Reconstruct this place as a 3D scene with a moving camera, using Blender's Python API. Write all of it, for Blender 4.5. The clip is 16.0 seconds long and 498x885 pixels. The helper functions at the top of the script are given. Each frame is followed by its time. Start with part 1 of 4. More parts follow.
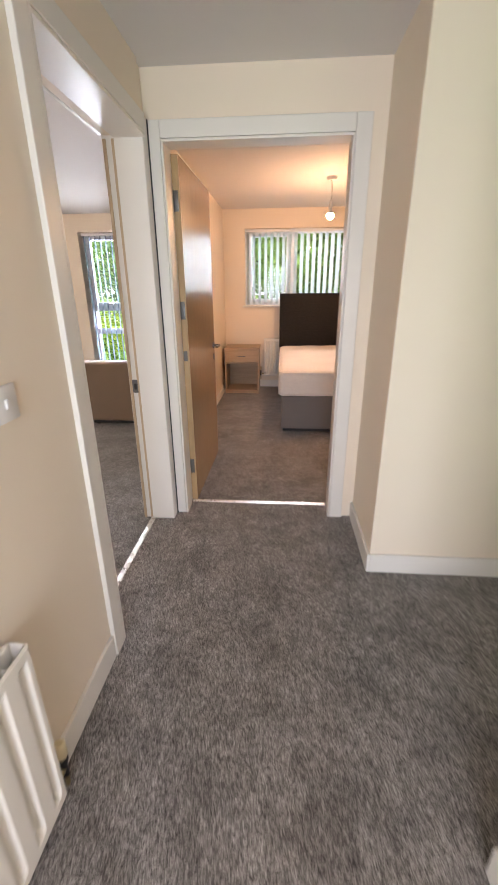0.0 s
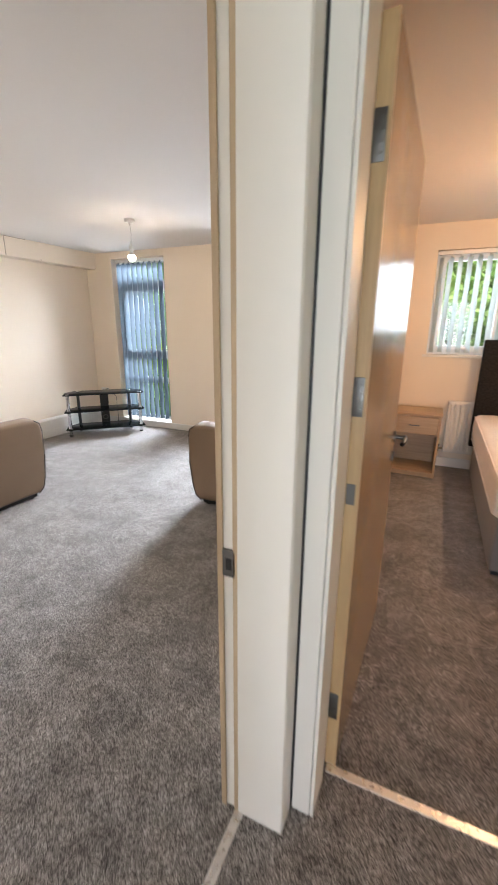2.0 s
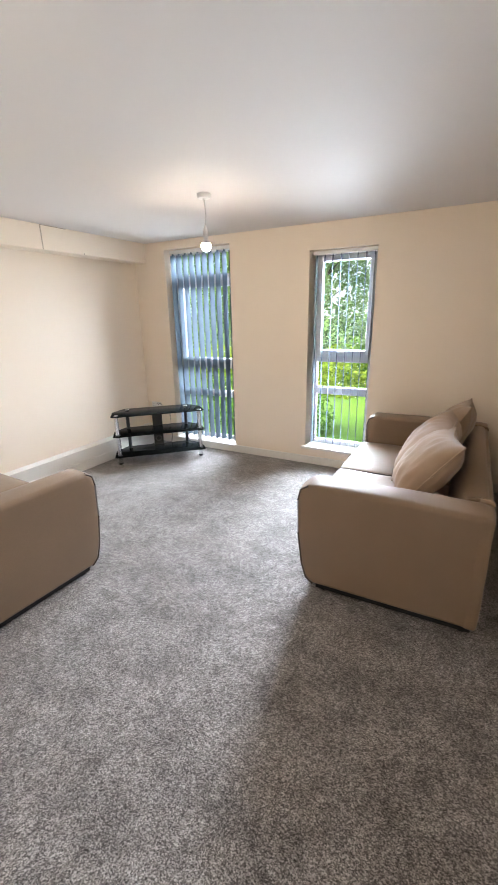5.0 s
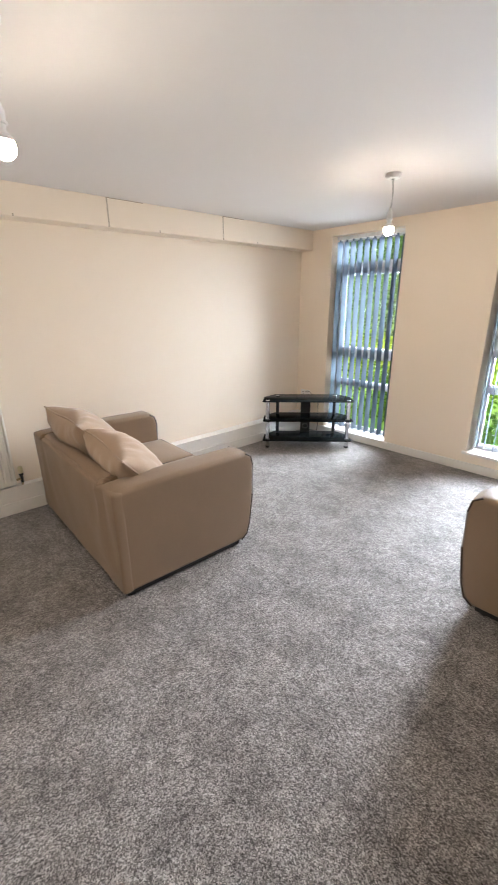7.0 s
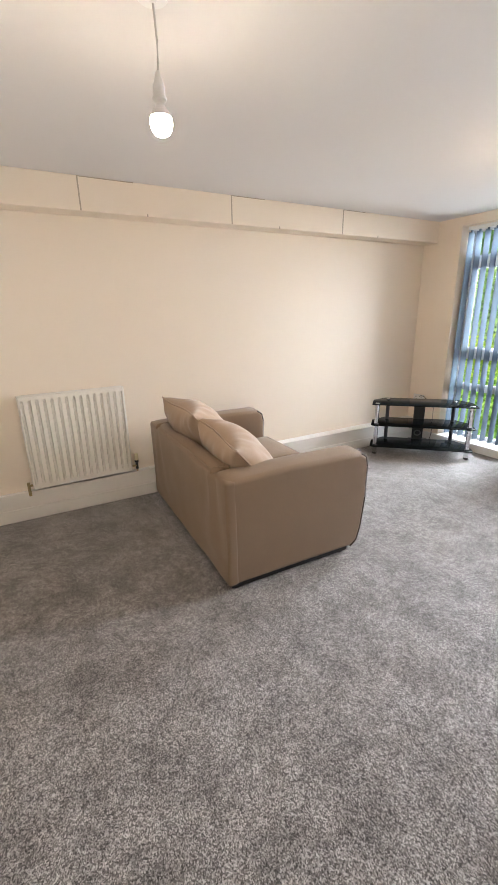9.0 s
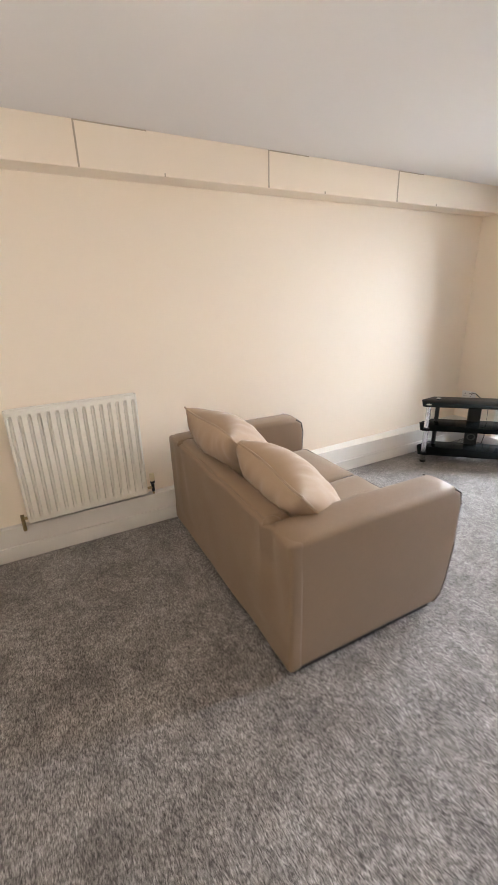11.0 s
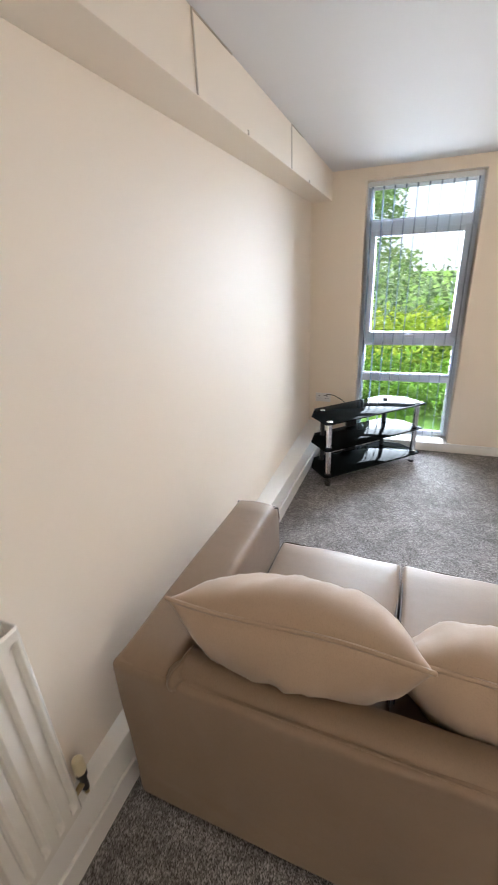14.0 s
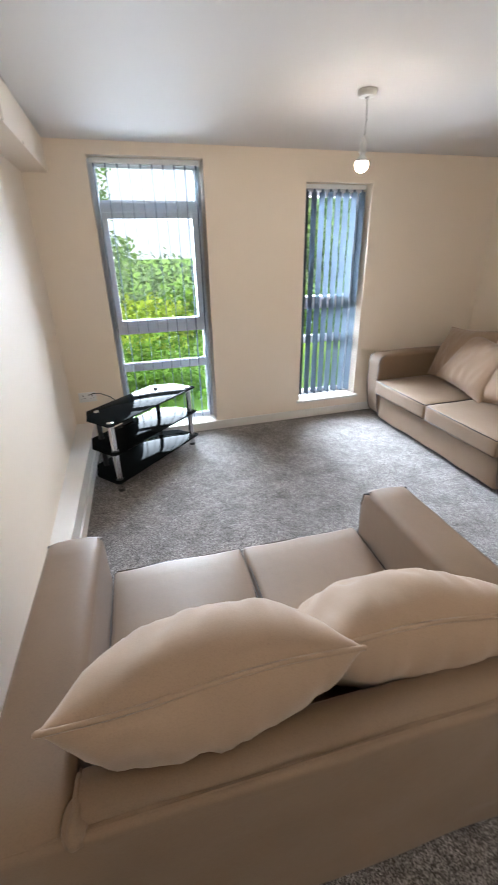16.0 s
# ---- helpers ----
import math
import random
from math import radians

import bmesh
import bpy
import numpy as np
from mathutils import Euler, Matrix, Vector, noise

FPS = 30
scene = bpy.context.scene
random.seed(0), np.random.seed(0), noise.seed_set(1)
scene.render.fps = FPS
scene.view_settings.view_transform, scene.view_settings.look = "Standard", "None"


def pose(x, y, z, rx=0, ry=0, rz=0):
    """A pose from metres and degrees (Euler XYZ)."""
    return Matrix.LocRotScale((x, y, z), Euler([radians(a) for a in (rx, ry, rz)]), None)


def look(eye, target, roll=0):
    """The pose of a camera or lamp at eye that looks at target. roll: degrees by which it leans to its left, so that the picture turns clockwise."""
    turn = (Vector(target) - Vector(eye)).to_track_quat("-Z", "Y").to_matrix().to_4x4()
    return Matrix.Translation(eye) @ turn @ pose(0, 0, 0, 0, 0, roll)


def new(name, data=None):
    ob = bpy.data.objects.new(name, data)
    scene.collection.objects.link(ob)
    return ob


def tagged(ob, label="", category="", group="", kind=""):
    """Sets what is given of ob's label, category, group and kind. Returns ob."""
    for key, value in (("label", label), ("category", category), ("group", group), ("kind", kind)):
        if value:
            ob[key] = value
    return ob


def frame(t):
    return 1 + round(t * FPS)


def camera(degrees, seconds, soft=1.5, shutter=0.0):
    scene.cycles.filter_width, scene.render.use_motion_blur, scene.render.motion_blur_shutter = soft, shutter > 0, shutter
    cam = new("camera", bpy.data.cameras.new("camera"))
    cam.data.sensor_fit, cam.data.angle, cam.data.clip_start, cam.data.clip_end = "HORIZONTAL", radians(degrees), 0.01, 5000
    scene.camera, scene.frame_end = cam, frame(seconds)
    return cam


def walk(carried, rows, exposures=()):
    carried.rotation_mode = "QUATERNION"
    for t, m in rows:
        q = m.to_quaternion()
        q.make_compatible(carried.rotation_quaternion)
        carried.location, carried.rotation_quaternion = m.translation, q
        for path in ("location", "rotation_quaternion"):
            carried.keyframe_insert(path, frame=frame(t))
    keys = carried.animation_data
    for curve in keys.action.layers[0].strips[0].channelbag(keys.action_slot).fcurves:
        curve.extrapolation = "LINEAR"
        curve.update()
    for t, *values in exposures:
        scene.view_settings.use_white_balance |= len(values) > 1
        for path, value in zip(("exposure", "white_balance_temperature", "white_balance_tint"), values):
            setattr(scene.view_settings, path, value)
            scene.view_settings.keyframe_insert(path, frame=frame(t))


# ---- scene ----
cam = camera(62.9, 16.0, shutter=0.4)
PATH = [
    (0, (0.373, 0.089, 1.379), (0.225, 1.952, 0.667), -0.5),
    (0.5, (0.325, 0.495, 1.398), (0.021, 2.359, 0.74), -0.2),
    (1, (0.246, 0.838, 1.403), (-0.257, 2.671, 0.783), -0.1),
    (1.5, (0.15, 1.197, 1.42), (-0.512, 2.989, 0.829), 0.2),
    (2, (-0.04, 1.524, 1.431), (-0.828, 3.275, 0.869), 0.3),
    (2.5, (-0.231, 1.778, 1.464), (-1.072, 3.503, 0.901), -0.4),
    (3, (-0.415, 1.992, 1.474), (-1.205, 3.743, 0.914), -0.8),
    (5.3, (-1.035, 2.218, 1.581), (-2.004, 3.85, 0.948), -1.4),
    (5.5, (-1.045, 2.218, 1.585), (-2.089, 3.799, 0.944), -1.5),
    (6, (-1.088, 2.186, 1.592), (-2.259, 3.67, 0.939), -1.3),
    (6.5, (-1.113, 2.158, 1.589), (-2.413, 3.53, 0.936), -1.1),
    (7, (-1.155, 2.125, 1.574), (-2.55, 3.401, 0.922), -0.6),
    (7.5, (-1.202, 2.074, 1.567), (-2.695, 3.232, 0.913), -0.3),
    (8, (-1.2, 2.082, 1.531), (-2.781, 3.127, 0.894), -0.5),
    (8.5, (-1.206, 2.072, 1.481), (-2.85, 3.031, 0.868), -0.8),
    (8.7, (-1.241, 2.055, 1.464), (-2.905, 2.989, 0.865), -1.3),
    (10.8, (-1.823, 2.144, 1.515), (-3.477, 3.045, 0.843), -1.7),
    (11, (-1.976, 2.142, 1.509), (-3.621, 3.053, 0.828), -1.8),
    (11.5, (-2.327, 2.092, 1.56), (-3.916, 3.08, 0.854), -2.0),
    (12, (-2.71, 2.081, 1.595), (-4.199, 3.199, 0.866), -2.2),
    (12.5, (-3.075, 2.055, 1.595), (-4.424, 3.331, 0.853), -2.4),
    (13, (-3.357, 2.056, 1.599), (-4.539, 3.496, 0.873), -3.0),
    (13.5, (-3.599, 2.179, 1.607), (-4.552, 3.775, 0.871), -3.6),
    (14, (-3.792, 2.307, 1.638), (-4.454, 4.026, 0.86), -2.9),
    (14.5, (-3.938, 2.409, 1.638), (-4.281, 4.215, 0.849), -2.8),
    (15, (-4.032, 2.463, 1.621), (-4.018, 4.295, 0.82), -1.9),
    (15.5, (-4.096, 2.496, 1.624), (-3.832, 4.293, 0.787), -1.6),
    (16, (-4.053, 2.477, 1.623), (-3.557, 4.212, 0.759), -1.2),
]
walk(cam, [(t, look(eye, target, roll)) for t, eye, target, roll in PATH],
     exposures=[(0.0, 0.8, 6350, 20), (0.6, 0.75, 6650, 21), (1.0, 0.8, 6250, 17), (2.0, 0.85, 6250, 15), (3.0, 0.82, 6300, 15), (5.5, 0.87, 6100, 14), (8.5, 0.85, 6300, 15), (12.5, 0.92, 6350, 15), (14.5, 0.64, 5900, 13), (16.0, 0.6, 5900, 13)])

# ---------------------------------------------------------------- world and lights
H = 2.33
world = bpy.data.worlds.new("world")
scene.world = world
world.use_nodes = True
wn = world.node_tree
sky = wn.nodes.new("ShaderNodeTexSky")
sky.sky_type = 'NISHITA'
sky.sun_disc = False
sky.sun_elevation = radians(52)
sky.sun_rotation = radians(200)
sky.air_density, sky.dust_density, sky.ozone_density = 1.0, 6.0, 0.6
wn.links.new(sky.outputs[0], wn.nodes["Background"].inputs[0])
wn.nodes["Background"].inputs[1].default_value = 0.15

sun = new("sun", bpy.data.lights.new("sun", 'SUN'))
sun.data.energy, sun.data.angle, sun.data.color = 5.0, radians(8), (1.0, 0.96, 0.88)
sun.matrix_world = look((0, 0, 0), (math.sin(radians(20)) * 0.62, math.cos(radians(20)) * 0.62, -0.79))


def window_light(name, x0, x1, y, z0, z1, power, colour):
    """Sky light standing in the opening of a window that looks to +y."""
    lamp = new(name, bpy.data.lights.new(name, 'AREA'))
    lamp.data.shape, lamp.data.size, lamp.data.size_y = 'RECTANGLE', x1 - x0, z1 - z0
    lamp.data.energy, lamp.data.color = power, colour
    lamp.matrix_world = look(((x0 + x1) / 2, y, (z0 + z1) / 2), ((x0 + x1) / 2, y - 1, (z0 + z1) / 2 - 0.55))
    lamp.data.spread = radians(120)
    return lamp


DAY = (0.86, 0.94, 1.0)
window_light("skylight_living_tall", -4.15, -3.34, 6.82, 0.2, 2.3, 106, DAY)
window_light("skylight_living_narrow", -2.44, -1.85, 6.80, 0.3, 2.2, 138, DAY)
window_light("skylight_bedroom", -0.1, 1.35, 6.50, 1.30, 2.2, 17, DAY)
# daylight added behind the view, from a doorway assumed from the bright wall
back = window_light("assumed_daylight_hall", -0.1, 0.75, -1.66, 0.05, 2.0, 17, DAY)
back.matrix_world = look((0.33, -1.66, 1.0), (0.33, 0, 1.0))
# weak daylight added in an unseen passage doorway, assumed from a shadow edge
side = window_light("assumed_daylight_passage", 1.25, 1.83, 0.56, 0.05, 2.0, 0.9, DAY)
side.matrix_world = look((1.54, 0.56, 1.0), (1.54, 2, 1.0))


# ---------------------------------------------------------------- material helpers
def material(name):
    m = bpy.data.materials.new(name)
    m.use_nodes = True
    nt = m.node_tree
    b = nt.nodes["Principled BSDF"]
    return m, nt, b


def noise_node(nt, scale, detail=3.0, rough=0.5, stretch=None, coords="Object"):
    tc = nt.nodes.new("ShaderNodeTexCoord")
    n = nt.nodes.new("ShaderNodeTexNoise")
    n.inputs["Scale"].default_value = scale
    n.inputs["Detail"].default_value = detail
    n.inputs["Roughness"].default_value = rough
    if stretch:
        mp = nt.nodes.new("ShaderNodeMapping")
        mp.inputs["Scale"].default_value = stretch
        nt.links.new(tc.outputs[coords], mp.inputs[0])
        nt.links.new(mp.outputs[0], n.inputs["Vector"])
    else:
        nt.links.new(tc.outputs[coords], n.inputs["Vector"])
    return n


def ramp(nt, source, stops):
    r = nt.nodes.new("ShaderNodeValToRGB")
    while len(r.color_ramp.elements) < len(stops):
        r.color_ramp.elements.new(0.5)
    for e, (p, c) in zip(r.color_ramp.elements, stops):
        e.position, e.color = p, (*c, 1)
    nt.links.new(source, r.inputs[0])
    return r


def mix_colour(nt, a, b, fac, mode='MIX'):
    m = nt.nodes.new("ShaderNodeMix")
    m.data_type, m.blend_type = 'RGBA', mode
    for socket, v in ((m.inputs[6], a), (m.inputs[7], b), (m.inputs[0], fac)):
        if isinstance(v, (int, float)):
            socket.default_value = v
        elif isinstance(v, tuple):
            socket.default_value = (*v, 1)
        else:
            nt.links.new(v, socket)
    return m.outputs[2]


def bump(nt, b, source, strength, distance=0.002):
    n = nt.nodes.new("ShaderNodeBump")
    n.inputs["Strength"].default_value, n.inputs["Distance"].default_value = strength, distance
    nt.links.new(source, n.inputs["Height"])
    if b.inputs["Normal"].is_linked:
        nt.links.new(b.inputs["Normal"].links[0].from_socket, n.inputs["Normal"])
    nt.links.new(n.outputs[0], b.inputs["Normal"])


def paint(name, colour, rough, grain=0.04, big=0.05, relief=0.06):
    """Painted plaster or wood: roller grain, faint large unevenness."""
    m, nt, b = material(name)
    large = noise_node(nt, 1.3, 4)
    fine = noise_node(nt, 160, 2)
    dark = tuple(c * (1 - big) for c in colour)
    base = mix_colour(nt, dark, colour, large.outputs[0])
    base = mix_colour(nt, base, tuple(c * (1 - grain) for c in colour), fine.outputs[0])
    nt.links.new(base, b.inputs["Base Color"])
    b.inputs["Roughness"].default_value = rough
    bump(nt, b, fine.outputs[0], relief, 0.001)
    return m


WALL = paint("cream_wall_paint", (0.84, 0.735, 0.605), 0.62)
CEIL = paint("ceiling_paint", (0.72, 0.69, 0.67), 0.75)
TRIM = paint("white_gloss_trim", (0.78, 0.75, 0.70), 0.38, 0.02, 0.06, 0.03)
UPVC = paint("white_window_plastic", (0.80, 0.83, 0.86), 0.3, 0.01, 0.02, 0.0)
ENAMEL = paint("radiator_enamel", (0.80, 0.76, 0.69), 0.22, 0.01, 0.03, 0.0)
PLASTIC = paint("white_plastic", (0.75, 0.74, 0.72), 0.35, 0.01, 0.02, 0.0)


def carpet_material():
    m, nt, b = material("grey_twist_carpet")
    patch = noise_node(nt, 4.5, 6, 0.75)
    smear = noise_node(nt, 28, 4, 0.7, (1, 0.6, 1))
    clump = noise_node(nt, 70, 4, 0.75)
    speck = nt.nodes.new("ShaderNodeTexVoronoi")
    tc = nt.nodes.new("ShaderNodeTexCoord")
    nt.links.new(tc.outputs["Object"], speck.inputs["Vector"])
    speck.inputs["Scale"].default_value = 290
    split = nt.nodes.new("ShaderNodeSeparateColor")
    nt.links.new(speck.outputs["Color"], split.inputs[0])
    both = nt.nodes.new("ShaderNodeMix")
    both.inputs[0].default_value = 0.5
    nt.links.new(split.outputs[0], both.inputs[2])
    nt.links.new(clump.outputs[0], both.inputs[3])
    tone = ramp(nt, both.outputs[0], [(0.25, (0.060, 0.054, 0.050)), (0.50, (0.208, 0.190, 0.179)), (0.75, (0.51, 0.477, 0.455))])
    wear = ramp(nt, patch.outputs[0], [(0.36, (0.63, 0.62, 0.612)), (0.58, (1.05, 1.05, 1.05))])
    brush = ramp(nt, smear.outputs[0], [(0.36, (0.72, 0.715, 0.715)), (0.62, (1.06, 1.06, 1.06))])
    c = mix_colour(nt, tone.outputs[0], wear.outputs[0], 1.0, 'MULTIPLY')
    c = mix_colour(nt, c, brush.outputs[0], 1.0, 'MULTIPLY')
    nt.links.new(c, b.inputs["Base Color"])
    b.inputs["Roughness"].default_value = 0.9
    b.inputs["Sheen Weight"].default_value = 0.5
    b.inputs["Sheen Roughness"].default_value = 0.4
    b.inputs["Specular IOR Level"].default_value = 0.15
    bump(nt, b, clump.outputs[0], 0.4, 0.006)
    bump(nt, b, both.outputs[0], 0.4, 0.003)
    return m


def fabric_material(name, colour, weave=420, rough=0.8, shine=0.25, fuzz=0.25):
    m, nt, b = material(name)
    large = noise_node(nt, 3.5, 3)
    fine = noise_node(nt, weave, 2, 0.6, (1, 0.6, 1))
    base = mix_colour(nt, tuple(c * 0.86 for c in colour), tuple(min(1, c * 1.07) for c in colour), large.outputs[0])
    base = mix_colour(nt, base, tuple(c * 0.7 for c in colour), ramp(nt, fine.outputs[0], [(0.45, (0, 0, 0)), (0.8, (0.6, 0.6, 0.6))]).outputs[0])
    nt.links.new(base, b.inputs["Base Color"])
    b.inputs["Roughness"].default_value = rough
    b.inputs["Sheen Weight"].default_value = fuzz
    b.inputs["Specular IOR Level"].default_value = shine
    bump(nt, b, noise_node(nt, 22, 3).outputs[0], 0.12, 0.008)
    bump(nt, b, fine.outputs[0], 0.25, 0.001)
    return m


def wood_material(name, pale, dark, rough, upright=True):
    m, nt, b = material(name)
    stretch = (14, 14, 0.9) if upright else (0.9, 14, 14)
    g = noise_node(nt, 3.2, 5, 0.6, stretch)
    fine = noise_node(nt, 30, 3, 0.6, stretch)
    c = ramp(nt, g.outputs[0], [(0.3, dark), (0.7, pale)])
    c = mix_colour(nt, c.outputs[0], tuple(v * 0.75 for v in dark), ramp(nt, fine.outputs[0], [(0.5, (0, 0, 0)), (0.85, (0.5, 0.5, 0.5))]).outputs[0])
    nt.links.new(c, b.inputs["Base Color"])
    b.inputs["Roughness"].default_value = rough
    bump(nt, b, fine.outputs[0], 0.05, 0.001)
    return m


def plain(name, colour, rough, metal=0.0):
    m, nt, b = material(name)
    n = noise_node(nt, 60, 3)
    nt.links.new(mix_colour(nt, tuple(c * 0.9 for c in colour), colour, n.outputs[0]), b.inputs["Base Color"])
    r = ramp(nt, n.outputs[0], [(0.3, (rough * 0.8,) * 3), (0.7, (min(1, rough * 1.2),) * 3)])
    nt.links.new(r.outputs[0], b.inputs["Roughness"])
    b.inputs["Metallic"].default_value = metal
    return m


CARPET = carpet_material()
FABRIC = fabric_material("taupe_sofa_fabric", (0.225, 0.150, 0.090), 420, 0.55, 0.45, 0.1)
CUSHION = fabric_material("beige_cushion_fabric", (0.375, 0.265, 0.18))
PIPING = fabric_material("sofa_piping", (0.07, 0.05, 0.037))
DIVAN = fabric_material("grey_divan_fabric", (0.20, 0.185, 0.18))
MATTRESS = fabric_material("white_mattress_ticking", (0.82, 0.77, 0.73), 90)
OAK = wood_material("oak_veneer", (0.42, 0.275, 0.145), (0.38, 0.245, 0.125), 0.2)
LIPPING = wood_material("oak_lipping", (0.55, 0.38, 0.20), (0.44, 0.29, 0.15), 0.4)
LAMINATE = wood_material("oak_laminate", (0.50, 0.36, 0.23), (0.40, 0.28, 0.17), 0.4, False)
CHROME = plain("chrome", (0.72, 0.72, 0.74), 0.12, 1.0)
STEEL = plain("brushed_steel", (0.17, 0.165, 0.16), 0.45, 1.0)
ALU = plain("aluminium_threshold", (0.78, 0.76, 0.74), 0.3, 1.0)
BRASS = plain("brass_valve", (0.45, 0.36, 0.2), 0.35, 1.0)
BLACK = plain("black_plastic", (0.015, 0.015, 0.016), 0.45)
LEATHER = plain("dark_faux_leather", (0.004, 0.0035, 0.0035), 0.85)
FLEX = plain("white_flex", (0.55, 0.53, 0.50), 0.5)
CREAM = plain("aged_cream_plastic", (0.70, 0.60, 0.38), 0.4)
SEAM = plain("joint_shadow_gap", (0.46, 0.39, 0.30), 0.8)


def smoked_glass():
    m, nt, b = material("black_tempered_glass")
    b.inputs["Base Color"].default_value = (0.006, 0.007, 0.007, 1)
    b.inputs["Roughness"].default_value = 0.03
    b.inputs["IOR"].default_value = 1.035
    dust = noise_node(nt, 35, 4)
    nt.links.new(ramp(nt, dust.outputs[0], [(0.4, (0.02,) * 3), (0.8, (0.09,) * 3)]).outputs[0], b.inputs["Roughness"])
    return m


def window_glass():
    m, nt, b = material("clear_window_glass")
    nt.nodes.remove(b)
    tr, gl = nt.nodes.new("ShaderNodeBsdfTransparent"), nt.nodes.new("ShaderNodeBsdfGlossy")
    tr.inputs[0].default_value = (0.96, 0.98, 0.97, 1)
    gl.inputs["Roughness"].default_value = 0.02
    fr, mx = nt.nodes.new("ShaderNodeFresnel"), nt.nodes.new("ShaderNodeMixShader")
    fr.inputs[0].default_value = 1.45
    nt.links.new(fr.outputs[0], mx.inputs[0])
    nt.links.new(tr.outputs[0], mx.inputs[1])
    nt.links.new(gl.outputs[0], mx.inputs[2])
    nt.links.new(mx.outputs[0], nt.nodes["Material Output"].inputs[0])
    return m


def slat_fabric(name, colour, through_light=0.2):
    m, nt, b = material(name)
    nt.nodes.remove(b)
    df, tl, mx = nt.nodes.new("ShaderNodeBsdfDiffuse"), nt.nodes.new("ShaderNodeBsdfTranslucent"), nt.nodes.new("ShaderNodeMixShader")
    n = noise_node(nt, 90, 3, 0.6, (1, 1, 0.15))
    c = mix_colour(nt, tuple(v * 0.85 for v in colour), colour, n.outputs[0])
    nt.links.new(c, df.inputs[0])
    nt.links.new(c, tl.inputs[0])
    mx.inputs[0].default_value = through_light
    nt.links.new(df.outputs[0], mx.inputs[1])
    nt.links.new(tl.outputs[0], mx.inputs[2])
    nt.links.new(mx.outputs[0], nt.nodes["Material Output"].inputs[0])
    return m


def glow(name, colour, strength):
    m, nt, b = material(name)
    nt.nodes.remove(b)
    e = nt.nodes.new("ShaderNodeEmission")
    e.inputs[0].default_value, e.inputs[1].default_value = (*colour, 1), strength
    nt.links.new(e.outputs[0], nt.nodes["Material Output"].inputs[0])
    return m


def leaf_material(name, pale, dark):
    m, nt, b = material(name)
    nt.nodes.remove(b)
    n = noise_node(nt, 1.7, 5, 0.7)
    c = ramp(nt, n.outputs[0], [(0.33, dark), (0.66, pale)])
    df, tl, mx = nt.nodes.new("ShaderNodeBsdfDiffuse"), nt.nodes.new("ShaderNodeBsdfTranslucent"), nt.nodes.new("ShaderNodeMixShader")
    nt.links.new(c.outputs[0], df.inputs[0])
    nt.links.new(c.outputs[0], tl.inputs[0])
    mx.inputs[0].default_value = 0.4
    nt.links.new(df.outputs[0], mx.inputs[1])
    nt.links.new(tl.outputs[0], mx.inputs[2])
    nt.links.new(mx.outputs[0], nt.nodes["Material Output"].inputs[0])
    return m


SMOKED = smoked_glass()
GLASS = window_glass()
SLAT = slat_fabric("grey_blind_fabric", (0.15, 0.19, 0.23))
SLAT_WHITE = slat_fabric("white_blind_fabric", (0.80, 0.85, 0.84), 0.55)
BULB = glow("warm_lamp_glass", (1.0, 0.84, 0.62), 235)
BULB_WARM = glow("amber_lamp_glass", (1.0, 0.58, 0.28), 720)
LEAF = leaf_material("shrub_leaf", (0.21, 0.37, 0.05), (0.08, 0.17, 0.03))
LEAF_LIME = leaf_material("lime_shrub_leaf", (0.46, 0.55, 0.07), (0.26, 0.40, 0.05))
LEAF_TREE = leaf_material("tree_leaf", (0.42, 0.56, 0.22), (0.24, 0.40, 0.13))
LEAF_DARK = leaf_material("hedge_leaf", (0.27, 0.37, 0.20), (0.14, 0.22, 0.11))
BARK = wood_material("tree_bark", (0.16, 0.12, 0.09), (0.07, 0.05, 0.04), 0.9)


def grass_material():
    m, nt, b = material("mown_lawn")
    n, f = noise_node(nt, 0.7, 5), noise_node(nt, 45, 4)
    c = ramp(nt, n.outputs[0], [(0.3, (0.10, 0.22, 0.02)), (0.7, (0.19, 0.34, 0.035))])
    c = mix_colour(nt, c.outputs[0], (0.06, 0.14, 0.015), ramp(nt, f.outputs[0], [(0.4, (0, 0, 0)), (0.8, (0.6,) * 3)]).outputs[0])
    nt.links.new(c, b.inputs["Base Color"])
    b.inputs["Roughness"].default_value = 0.9
    bump(nt, b, f.outputs[0], 0.6, 0.02)
    return m


GRASS = grass_material()


# ---------------------------------------------------------------- mesh helpers
def box(bm, x0, x1, y0, y1, z0, z1, bevel=0.0, seg=2):
    m = Matrix.Translation(((x0 + x1) / 2, (y0 + y1) / 2, (z0 + z1) / 2)) @ Matrix.Diagonal((x1 - x0, y1 - y0, z1 - z0, 1))
    vs = bmesh.ops.create_cube(bm, size=1, matrix=m)["verts"]
    if bevel:
        es = list({e for v in vs for e in v.link_edges})
        bmesh.ops.bevel(bm, geom=es, offset=bevel, segments=seg, profile=0.5, affect='EDGES')


